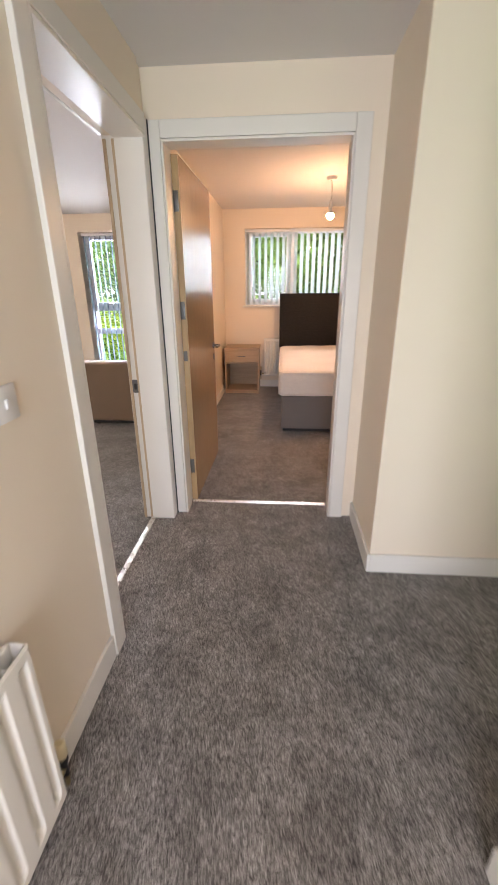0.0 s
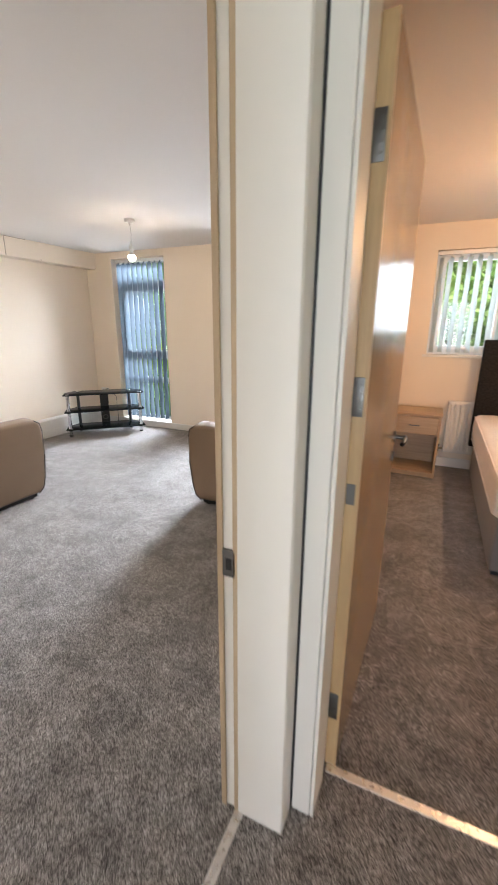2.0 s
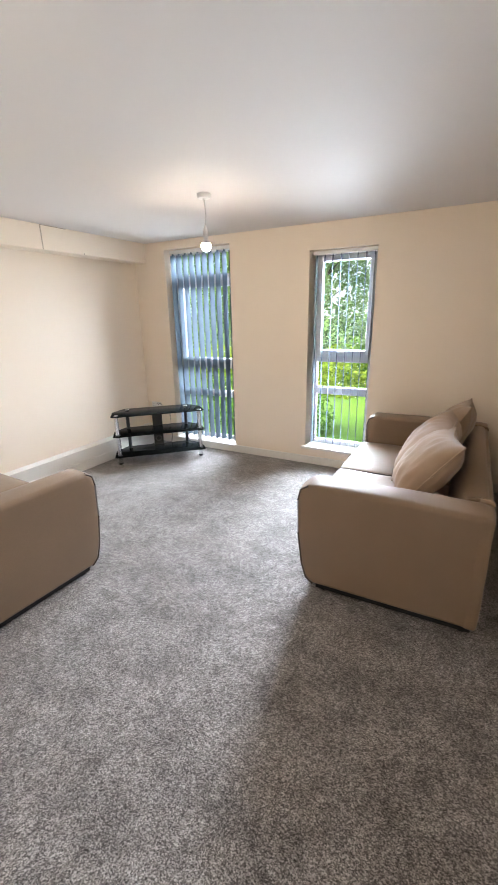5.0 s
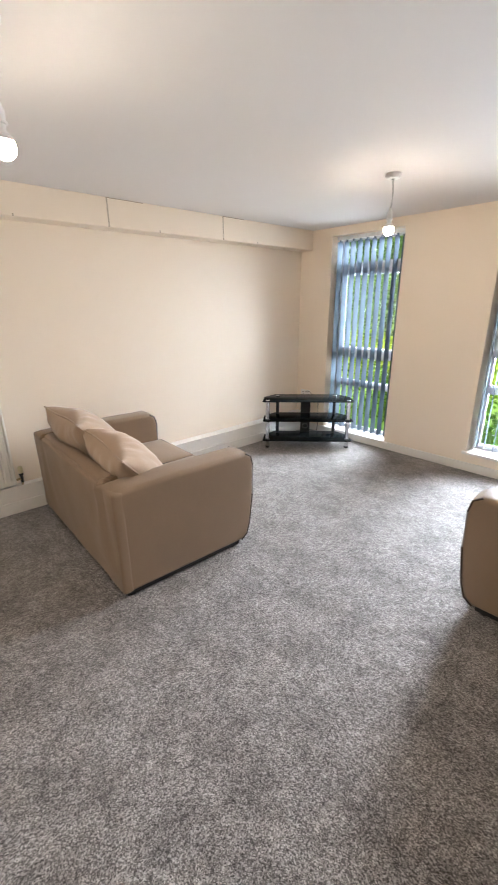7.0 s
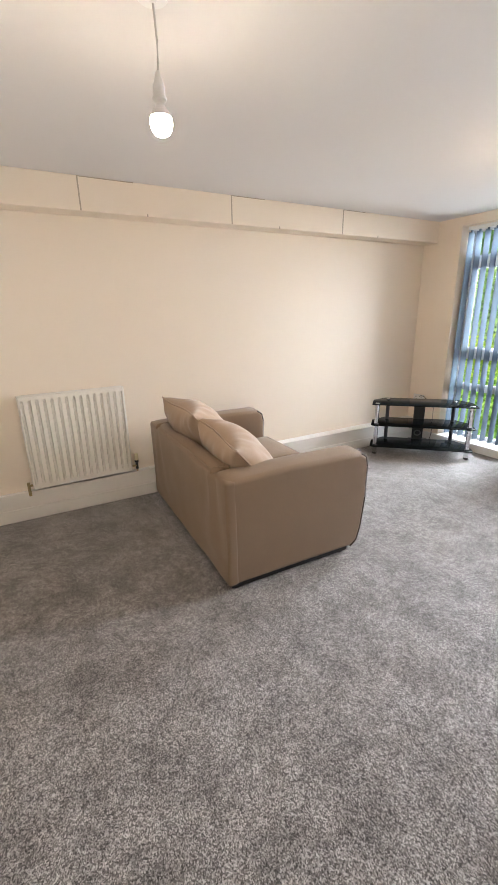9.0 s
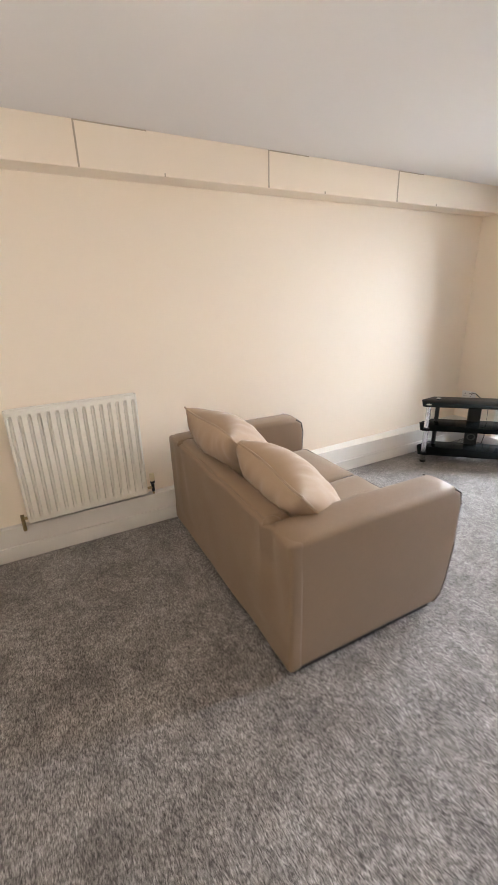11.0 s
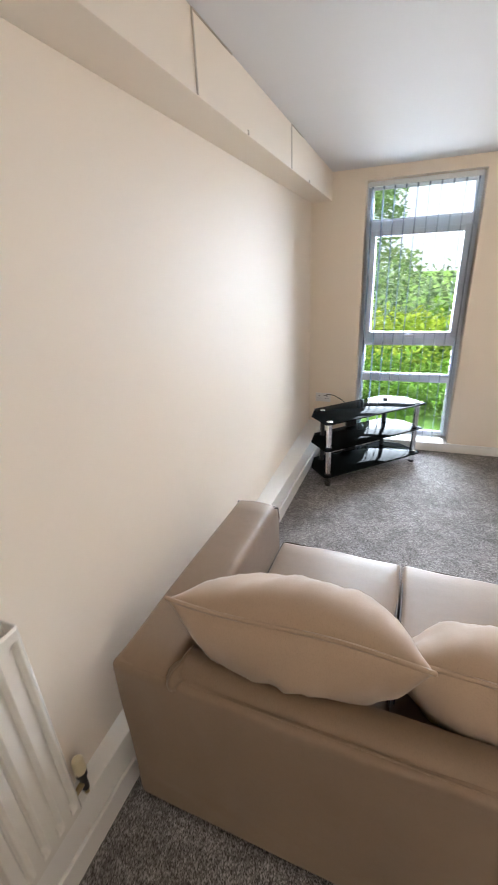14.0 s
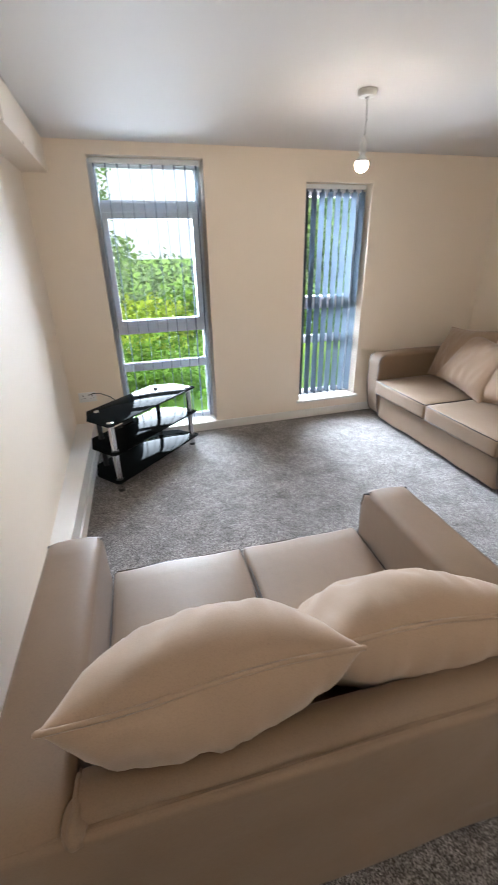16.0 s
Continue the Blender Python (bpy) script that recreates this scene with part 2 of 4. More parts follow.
def prism(bm, poly, lo, hi, axis="x", bevel=0.0, seg=2):
    """A polygon of (a, b) drawn out along an axis: x takes (y, z), y takes (x, z), z takes (x, y)."""
    put = {"x": lambda a, b, c: (c, a, b), "y": lambda a, b, c: (a, c, b), "z": lambda a, b, c: (a, b, c)}[axis]
    p = [bm.verts.new(put(a, b, lo)) for a, b in poly]
    q = [bm.verts.new(put(a, b, hi)) for a, b in poly]
    fs = [bm.faces.new(p), bm.faces.new(list(reversed(q)))]
    n = len(poly)
    for i in range(n):
        fs.append(bm.faces.new((p[i], q[i], q[(i + 1) % n], p[(i + 1) % n])))
    bmesh.ops.recalc_face_normals(bm, faces=fs)
    if bevel:
        es = list({e for f in fs[:2] for e in f.edges})
        bmesh.ops.bevel(bm, geom=es, offset=bevel, segments=seg, profile=0.5, affect='EDGES')


def rod(bm, a, b, r, r2=None, n=12):
    a, b = Vector(a), Vector(b)
    turn = (b - a).to_track_quat("Z", "Y").to_matrix().to_4x4()
    bmesh.ops.create_cone(bm, cap_ends=True, segments=n, radius1=r, radius2=r if r2 is None else r2, depth=(b - a).length,
                          matrix=Matrix.Translation((a + b) / 2) @ turn)


def tube(bm, pts, r, n=6, closed=False):
    """A round cord along points."""
    pts = [Vector(p) for p in pts]
    rings = []
    for i, p in enumerate(pts):
        before = pts[i - 1] if i or closed else p
        after = pts[(i + 1) % len(pts)] if i < len(pts) - 1 or closed else p
        turn = (after - before).to_track_quat("Z", "Y").to_matrix()
        rings.append([bm.verts.new(p + turn @ Vector((r * math.cos(k * 2 * math.pi / n), r * math.sin(k * 2 * math.pi / n), 0))) for k in range(n)])
    for i in range(len(rings) if closed else len(rings) - 1):
        a, b = rings[i], rings[(i + 1) % len(rings)]
        for k in range(n):
            bm.faces.new((a[k], a[(k + 1) % n], b[(k + 1) % n], b[k]))


def lathe(bm, profile, n=24, centre=(0, 0, 0)):
    """Turned shape: profile of (radius, z) from top to bottom."""
    rings = []
    for r, z in profile:
        rings.append([bm.verts.new((centre[0] + max(r, 1e-4) * math.cos(k * 2 * math.pi / n), centre[1] + max(r, 1e-4) * math.sin(k * 2 * math.pi / n), centre[2] + z)) for k in range(n)])
    for a, b in zip(rings, rings[1:]):
        for k in range(n):
            bm.faces.new((a[k], b[k], b[(k + 1) % n], a[(k + 1) % n]))


def obj(name, bm, mat, parent=None, smooth=False, m=None):
    me = bpy.data.meshes.new(name)
    bm.normal_update()
    bm.to_mesh(me)
    bm.free()
    me.materials.append(mat)
    ob = new(name, me)
    if smooth:
        for p in me.polygons:
            p.use_smooth = True
        me.set_sharp_from_angle(angle=radians(smooth if smooth > 1 else 40))
    if parent:
        ob.parent = parent
    if m is not None:
        ob.matrix_basis = m
    return ob


def pieces(name, bm, mat, parent=None, smooth=False, kind=""):
    """Each separate piece of the mesh as an object of its own."""
    bm.verts.ensure_lookup_table()
    bm.verts.index_update()
    seen, made = set(), []
    for v in bm.verts:
        if v in seen:
            continue
        island, todo = [], [v]
        seen.add(v)
        while todo:
            a = todo.pop()
            island.append(a)
            for e in a.link_edges:
                b = e.other_vert(a)
                if b not in seen:
                    seen.add(b)
                    todo.append(b)
        part, new_verts = bmesh.new(), {}
        for a in island:
            new_verts[a] = part.verts.new(a.co)
        for f in {f for a in island for f in a.link_faces}:
            part.faces.new([new_verts[a] for a in f.verts])
        made.append(obj(name, part, mat, parent, smooth))
    bm.free()
    return made


def boxes(name, mat, rows, parent=None, bevel=0.0, smooth=False, m=None):
    bm = bmesh.new()
    for r in rows:
        box(bm, *r, bevel=bevel)
    return obj(name, bm, mat, parent, smooth, m)


def empty(name, m, label, category, group="", kind=""):
    e = new(name)
    e.matrix_basis = m
    e.empty_display_size = 0.1
    return tagged(e, label, category, group, kind)


def structure(ob, label):
    return tagged(ob, label, kind="structure")


# ---------------------------------------------------------------- setting: floors, ceilings, walls
structure(boxes("floor", CARPET, [(-4.86, -0.48, 1.0, 6.16, -0.12, 0.0), (-0.48, 2.9, 0.5, 6.16, -0.12, 0.0), (-0.48, 1.2, -1.75, 0.5, -0.12, 0.0)]), "grey twist-pile carpet, brushed and trodden")
structure(boxes("ceiling", CEIL, [(-4.86, -0.5, 1.0, 6.4, H, H + 0.2), (-0.5, 2.9, 2.5, 6.4, H, H + 0.2), (-0.5, 2.9, -1.9, 2.5, H, H + 0.2)]), "flat white painted ceiling")

# living room
W1 = (-4.171, -3.322, 0.078, 2.246)
W2 = (-2.458, -1.832, 0.190, 2.106)
NY = 6.155
structure(boxes("wall_north", WALL, [
    (-4.86, W1[0], NY, NY + 0.25, -0.1, H), (W1[1], W2[0], NY, NY + 0.25, -0.1, H), (W2[1], -0.43, NY, NY + 0.25, -0.1, H),
    (W1[0], W1[1], NY, NY + 0.25, W1[3], H), (W1[0], W1[1], NY, NY + 0.25, -0.1, W1[2]),
    (W2[0], W2[1], NY, NY + 0.25, W2[3], H), (W2[0], W2[1], NY, NY + 0.25, -0.1, W2[2])]), "cream painted window wall")
structure(boxes("wall_west", WALL, [(-4.86, -4.61, 1.0, NY, -0.1, H)]), "cream painted long wall")
structure(boxes("wall_south", WALL, [(-4.61, -0.481, 1.0, 1.2, -0.1, H)]), "cream painted wall")
structure(boxes("wall_hall_west", WALL, [(-0.48, -0.275, -1.75, 1.345, 0.0, H), (-0.48, -0.305, 2.325, 2.56, 0.0, H), (-0.48, -0.29, 1.345, 2.325, 2.05, H)]), "cream wall between hall and living room")
structure(boxes("wall_bedroom_west", WALL, [(-0.48, -0.425, 2.56, NY, 0.0, H)]), "cream painted wall")
structure(boxes("wall_bedroom_south", WALL, [(-0.305, -0.225, 2.41, 2.56, 0.0, H), (0.70, 2.9, 2.41, 2.56, 0.0, H), (-0.225, 0.70, 2.41, 2.56, 2.05, H)]), "cream wall round the bedroom door")
structure(boxes("wall_hall_east", WALL, [(0.845, 2.9, 1.872, 2.41, 0.0, H)], bevel=0.003), "cream wall corner in the hall")
structure(boxes("wall_hall_near", WALL, [(0.925, 1.2, -1.75, 0.69, 0.0, H)]), "cream wall of the hall")
structure(boxes("wall_passage_end", WALL, [(2.7, 2.9, 0.3, 1.872, 0.0, H)]), "cream wall")
# this passage doorway is unseen too, added for the side lamp
structure(boxes("wall_passage_south", WALL, [(1.2, 1.23, 0.5, 0.69, 0.0, H), (1.85, 2.7, 0.5, 0.69, 0.0, H), (1.23, 1.85, 0.5, 0.69, 2.04, H)]), "cream wall with an assumed open doorway, out of view")
# rear doorway is unseen, added to hold the hall lamp
structure(boxes("wall_hall_back", WALL, [(-0.275, -0.12, -1.75, -1.6, 0, H), (0.77, 0.925, -1.75, -1.6, 0, H), (-0.12, 0.77, -1.75, -1.6, 2.04, H)]), "cream wall with an assumed open doorway, out of view")
structure(boxes("wall_bedroom_east", WALL, [(2.7, 2.9, 2.56, 6.06, 0.0, H)]), "cream painted wall")
BW = (-0.14, 1.39, 1.137, 2.10)
BY = 6.06
structure(boxes("wall_bedroom_north", WALL, [(-0.43, BW[0], BY, BY + 0.28, -0.1, H), (BW[1], 2.9, BY, BY + 0.28, -0.1, H), (BW[0], BW[1], BY, BY + 0.28, -0.1, BW[2]), (BW[0], BW[1], BY, BY + 0.28, BW[3], H)]), "cream painted bedroom window wall")

# boxed-in beam under the ceiling, with open joints between its boards
beam = structure(boxes("beam", WALL, [(-4.61, -4.438, 1.2, NY, 2.128, H)], bevel=0.002), "cream boxed-in beam with cracked board joints")
bm = bmesh.new()
for y in (1.47, 2.592, 3.703, 4.83):
    box(bm, -4.4385, -4.4355, y - 0.0045, y + 0.0045, 2.13, H - 0.002)
    box(bm, -4.4385, -4.4355, y, y + 0.33 + 0.08 * math.sin(y * 5), H - 0.006, H - 0.001)
    box(bm, -4.4385, -4.4352, y + 0.44, y + 0.447, 2.128, 2.145)
pieces("joint", bm, SEAM, beam)

# low boxing along the long wall
bm = bmesh.new()
front = lambda y: -4.555 + 0.028 * (y - 2.5)
prism(bm, [(-4.61, 1.2), (front(1.2), 1.2), (front(NY), NY), (-4.61, NY)], 0.0, 0.220, "z", bevel=0.004)
structure(obj("pipe_boxing", bm, TRIM), "low painted pipe boxing along the wall")
bm = bmesh.new()
prism(bm, [(front(1.2), 1.2), (front(1.2) + 0.014, 1.2), (front(NY) + 0.014, NY), (front(NY), NY)], 0.0, 0.098, "z", bevel=0.004)
structure(obj("baseboard", bm, TRIM), "white painted skirting board")


def skirting(x0, x1, y0, y1, h=0.098):
    structure(boxes("baseboard", TRIM, [(x0, x1, y0, y1, 0, h)], bevel=0.004), "white painted skirting board")


skirting(-4.44, -0.495, NY - 0.015, NY, 0.085)
skirting(-0.495, -0.48, 2.41, NY, 0.085)
skirting(-0.495, -0.48, 1.2, 1.268, 0.085)
skirting(-0.275, -0.26, -1.6, 1.268, 0.105)
skirting(0.83, 0.845, 1.857, 2.41, 0.105)
skirting(0.845, 2.7, 1.857, 1.872, 0.105)
skirting(0.91, 0.925, -1.6, 0.69, 0.105)
skirting(0.91, 1.23, 0.69, 0.705, 0.105)
skirting(1.85, 2.7, 0.69, 0.705, 0.105)
skirting(-0.425, -0.41, 2.58, BY)
skirting(-0.41, 2.7, BY - 0.015, BY)
skirting(0.78, 2.7, 2.56, 2.575)


# door linings and architraves
def architrave(name, label, poly_rows):
    structure(boxes(name, TRIM, poly_rows, bevel=0.004), label)


A = 0.075
CASING = "white gloss door casing"
TOP = 2.05 + A
architrave("architrave", CASING, [(-0.295, -0.225, 2.390, 2.410, 0, TOP), (0.70, 0.70 + A, 2.390, 2.410, 0, TOP), (-0.2245, 0.6995, 2.390, 2.410, 2.05, TOP)])
architrave("architrave", CASING, [(-0.275, -0.255, 1.345 - A, 1.345, 0, TOP)])
architrave("architrave", CASING, [(-0.305, -0.284, 2.316, 2.387, 0, TOP), (-0.29, -0.270, 1.3455, 2.3155, 2.05, TOP)])
architrave("architrave", CASING, [(-0.50, -0.48, 1.345 - A, 1.345, 0, TOP), (-0.488, -0.48, 2.325, 2.40, 0, TOP), (-0.50, -0.48, 1.3455, 2.3245, 2.05, TOP)])
architrave("architrave", CASING, [(-0.30, -0.225, 2.560, 2.574, 0, TOP), (0.70, 0.70 + A, 2.560, 2.574, 0, TOP), (-0.2245, 0.6995, 2.560, 2.574, 2.05, TOP)])
# solid black strip, the shadow in the open gap where the casings meet
structure(boxes("casing_gap_shadow", BLACK, [(-0.2838, -0.2785, 2.3845, 2.3899, 0, TOP)]), "black strip for the shadow in the open joint between two door casings")
# linings with a stop
structure(boxes("door_lining", TRIM, [
    (-0.2235, -0.213, 2.391, 2.51, 0, 2.048), (0.688, 0.6985, 2.391, 2.51, 0, 2.048), (-0.213, 0.688, 2.391, 2.51, 2.036, 2.048),
    (-0.2235, -0.220, 2.51, 2.562, 0, 2.048), (0.695, 0.6985, 2.51, 2.562, 0, 2.048)], bevel=0.002), "white gloss door lining with stop")
structure(boxes("door_lining", TRIM, [
    (-0.425, -0.286, 2.310, 2.3245, 0, 2.048), (-0.425, -0.256, 1.3465, 1.362, 0, 2.048), (-0.425, -0.272, 1.362, 2.310, 2.034, 2.048),
    (-0.482, -0.425, 2.3195, 2.3245, 0, 2.048), (-0.482, -0.425, 1.3465, 1.350, 0, 2.048)], bevel=0.003), "white gloss door lining with stop")
# tan strips for the shade on the rounded beads of the living room rebate
BEAD_SHADE = wood_material("tan_bead_shade", (0.55, 0.42, 0.28), (0.46, 0.34, 0.22), 0.5)
for x in (-0.4385, -0.4815):
    structure(boxes("bead_shade_strip", BEAD_SHADE, [(x, x + 0.017, 2.312, 2.3192, 0, 2.034)], bevel=0.003), "tan strip for the shade on the door lining's rounded bead")
# carpet threshold strips
structure(boxes("threshold_strip", ALU, [(-0.436, -0.406, 1.362, 2.312, 0, 0.006)], bevel=0.0025), "aluminium carpet threshold strip")
structure(boxes("threshold_strip", ALU, [(-0.213, 0.688, 2.535, 2.565, 0, 0.006)], bevel=0.0025), "aluminium carpet threshold strip")
keep = tagged(boxes("strike_plate", STEEL, [(-0.466, -0.430, 2.3120, 2.3193, 0.82, 0.895)], bevel=0.001), "steel strike plate on the door lining", "strike plate")
boxes("latch_hole", BLACK, [(-0.456, -0.440, 2.3105, 2.3119, 0.84, 0.872)], keep)


# ---------------------------------------------------------------- windows
def window(name, x0, x1, y, z0, z1, bars, sash, mullion=None, label="white plastic framed window"):
    """A frame in an opening; bars: heights of cross bars; sash: pairs of heights that hold an opening light."""
    top = empty(name, pose(0, 0, 0), label, "window", kind="structure")
    f, d0, d1 = 0.042, y, y + 0.06
    boxes("frame", UPVC, [(x0, x0 + f, d0, d1, z0, z1), (x1 - f, x1, d0, d1, z0, z1), (x0 + f, x1 - f, d0, d1, z1 - f, z1), (x0 + f, x1 - f, d0, d1, z0, z0 + f)], top, 0.004)
    edges = [z0 + f]
    for zc, h in bars:
        boxes("transom", UPVC, [(x0 + f, x1 - f, d0, d1, zc - h / 2, zc + h / 2)], top, 0.004)
        edges += [zc - h / 2, zc + h / 2]
    edges.append(z1 - f)
    cols = [(x0 + f, x1 - f)]
    if mullion:
        boxes("mullion", UPVC, [(mullion - 0.035, mullion + 0.035, d0, d1, z0 + f, z1 - f)], top, 0.004)
        cols = [(x0 + f, mullion - 0.035), (mullion + 0.035, x1 - f)]
    for k in range(0, len(edges), 2):
        for ci, (a, b) in enumerate(cols):
            lo, hi = edges[k], edges[k + 1]
            if (k // 2, ci) in sash:
                s = 0.048
                boxes("sash", UPVC, [(a, a + s, d0 - 0.014, d1 - 0.01, lo, hi), (b - s, b, d0 - 0.014, d1 - 0.01, lo, hi), (a + s, b - s, d0 - 0.014, d1 - 0.01, hi - s, hi), (a + s, b - s, d0 - 0.014, d1 - 0.01, lo, lo + s)], top, 0.004)
                bm = bmesh.new()
                box(bm, (a + b) / 2 - 0.055, (a + b) / 2 + 0.055, d0 - 0.04, d0 - 0.026, lo + 0.014, lo + 0.032, 0.004)
                box(bm, (a + b) / 2 - 0.02, (a + b) / 2 + 0.02, d0 - 0.03, d0 - 0.013, lo + 0.010, lo + 0.036, 0.003)
                obj("handle", bm, PLASTIC, top)
                a, b, lo, hi = a + s, b - s, lo + s, hi - s
            else:
                g = 0.012
                boxes("bead", UPVC, [(a, a + g, d0 + 0.008, d0 + 0.03, lo, hi), (b - g, b, d0 + 0.008, d0 + 0.03, lo, hi), (a + g, b - g, d0 + 0.008, d0 + 0.03, hi - g, hi), (a + g, b - g, d0 + 0.008, d0 + 0.03, lo, lo + g)], top)
            pane = boxes("pane", GLASS, [(a, b, d0 + 0.03, d0 + 0.036, lo, hi)], top)
            pane.visible_shadow = False
    return top


FY = NY + 0.16
window("window_1", W1[0], W1[1], FY, W1[2], W1[3], [(0.645, 0.055), (0.985, 0.06), (1.93, 0.07)], {(2, 0)}, label="tall white plastic window with four lights")
window("window_2", W2[0], W2[1], FY, W2[2], W2[3], [(0.775, 0.055), (1.11, 0.06)], {(2, 0)}, label="narrow tall white plastic window")
window("window_3", BW[0], BW[1], BY + 0.12, BW[2], BW[3], [], {(0, 0)}, mullion=0.50, label="wide white plastic bedroom window")
structure(boxes("window_sill_1", TRIM, [(W1[0] + 0.001, W1[1] - 0.001, NY - 0.004, FY, W1[2] - 0.01, W1[2] + 0.012), (W1[0] - 0.03, W1[1] + 0.03, NY - 0.03, NY - 0.004, W1[2] - 0.01, W1[2] + 0.012)], bevel=0.003), "white painted low window board")
structure(boxes("window_sill_2", TRIM, [(W2[0] + 0.001, W2[1] - 0.001, NY - 0.004, FY, W2[2] - 0.018, W2[2] + 0.006), (W2[0] - 0.03, W2[1] + 0.03, NY - 0.04, NY - 0.004, W2[2] - 0.018, W2[2] + 0.006)], bevel=0.003), "white painted window board")
structure(boxes("window_sill_3", TRIM, [(BW[0] + 0.001, BW[1] - 0.001, BY - 0.004, BY + 0.12, BW[2] - 0.018, BW[2] + 0.006), (BW[0] - 0.03, BW[1] + 0.03, BY - 0.03, BY - 0.004, BW[2] - 0.018, BW[2] + 0.006)], bevel=0.003), "white painted window board")


def blind(x0, x1, y, z0, z1, count, mat, label, turn=0.0, slat_w=0.089):
    top = empty("vertical_blind", pose(0, 0, 0), label, "blind", "vertical blinds")
    boxes("headrail", PLASTIC, [(x0, x1, y - 0.02, y + 0.02, z1 - 0.035, z1)], top, 0.004)
    bm = bmesh.new()
    k, w = 6, slat_w
    cols = []
    for i in range(k + 1):
        u = i / k * 2 - 1
        cols.append([bm.verts.new((0.003 * (1 - u * u), u * w / 2, z)) for z in (z0 + 0.02, z0 + 0.05, (z0 + z1) / 2, z1 - 0.055)])
    for a, b in zip(cols, cols[1:]):
        for j in range(3):
            bm.faces.new((a[j], b[j], b[j + 1], a[j + 1]))
    bm.normal_update()
    bmesh.ops.solidify(bm, geom=bm.faces[:], thickness=0.0006)
    box(bm, -0.004, 0.006, -0.012, 0.012, z1 - 0.06, z1 - 0.034)
    me = None
    for i in range(count):
        x = x0 + 0.03 + (x1 - x0 - 0.06) * i / (count - 1)
        a = turn + 0.9 * math.sin(i * 2.3 + x0)
        if me is None:
            s = obj("slat", bm, mat, top, 60)
            me = s.data
        else:
            s = new("slat", me)
            s.parent = top
        s.matrix_basis = pose(x, y, 0, 0, 0, a)
    bm = bmesh.new()
    tube(bm, [(x1 - 0.012, y - 0.03, z1 - 0.03), (x1 - 0.012, y - 0.035, (z0 + z1) / 2), (x1 - 0.012, y - 0.03, z0 + 0.45)], 0.0022)
    obj("chain", bm, PLASTIC, top)
    return top


blind(W1[0] + 0.012, W1[1] - 0.012, NY + 0.098, W1[2] + 0.012, W1[3] - 0.004, 10, SLAT, "grey vertical blind, slats turned open in the tall window", -3.6)
blind(W2[0] + 0.012, W2[1] - 0.012, NY + 0.098, W2[2] + 0.01, W2[3] - 0.004, 8, SLAT, "grey vertical blind, slats turned open in the narrow window", 10)
blind(BW[0] + 0.012, BW[1] - 0.012, BY + 0.058, BW[2] + 0.006, BW[3] - 0.004, 19, SLAT_WHITE, "white vertical blind, slats turned open in the bedroom window", 27)


# ---------------------------------------------------------------- furniture kinds
def cushion_mesh(bm, w, h, t, seed, n=48):
    """A soft pillow in the x-z plane, with pointed corners and slack sides."""
    def at(u, v, side):
        fall = (max(0.0, 1 - abs(u) ** 2.4) * max(0.0, 1 - abs(v) ** 2.4)) ** 0.55
        x = u * w / 2 * (1 - 0.07 * (1 - u * u) * 0 - 0.075 * (1 - v * v) * abs(u) ** 3)
        z = v * h / 2 * (1 - 0.085 * (1 - u * u) * abs(v) ** 3)
        crease = 0.013 * noise.noise(Vector((u * 2.6 + seed, v * 2.2, side * 3))) + 0.014 * noise.noise(Vector((u * 7 + seed, v * 2.2, side))) + 0.0035 * noise.noise(Vector((u * 15 + seed, v * 2.5, side)))
        sag = 0.014 * math.sin(u * 3.1 + seed)
        return Vector((x, side * (t / 2 * fall + 0.75 * crease * min(1, fall * 2)) + sag * 0.5, z))
    lip = [i / n * 2 - 1 for i in range(n + 1)]
    ease = [math.sin(u * math.pi / 2) for u in lip]
    rim = {}
    for side in (-1, 1):
        g = {}
        for i, u in enumerate(ease):
            for j, v in enumerate(ease):
                edge = i in (0, n) or j in (0, n)
                if edge and (i, j) in rim:
                    g[i, j] = rim[i, j]
                else:
                    g[i, j] = bm.verts.new(at(u, v, side))
                    if edge:
                        rim[i, j] = g[i, j]
        for i in range(n):
            for j in range(n):
                q = (g[i, j], g[i + 1, j], g[i + 1, j + 1], g[i, j + 1])
                bm.faces.new(q if side < 0 else tuple(reversed(q)))
    path = [(i, 0) for i in range(n)] + [(n, j) for j in range(n)] + [(i, n) for i in range(n, 0, -1)] + [(0, j) for j in range(n, 0, -1)]
    return [rim[p].co.copy() for p in path]


def scatter_cushion(m, seed, label, w=0.62, h=0.50, t=0.24):
    bm = bmesh.new()
    edge = cushion_mesh(bm, w, h, t, seed)
    top = tagged(obj("cushion", bm, CUSHION, None, 70, m), label, "cushion", "sofa cushions")
    bm = bmesh.new()
    tube(bm, edge, 0.006, 6, True)
    pieces("piping", bm, CUSHION, top, 60)
    return top


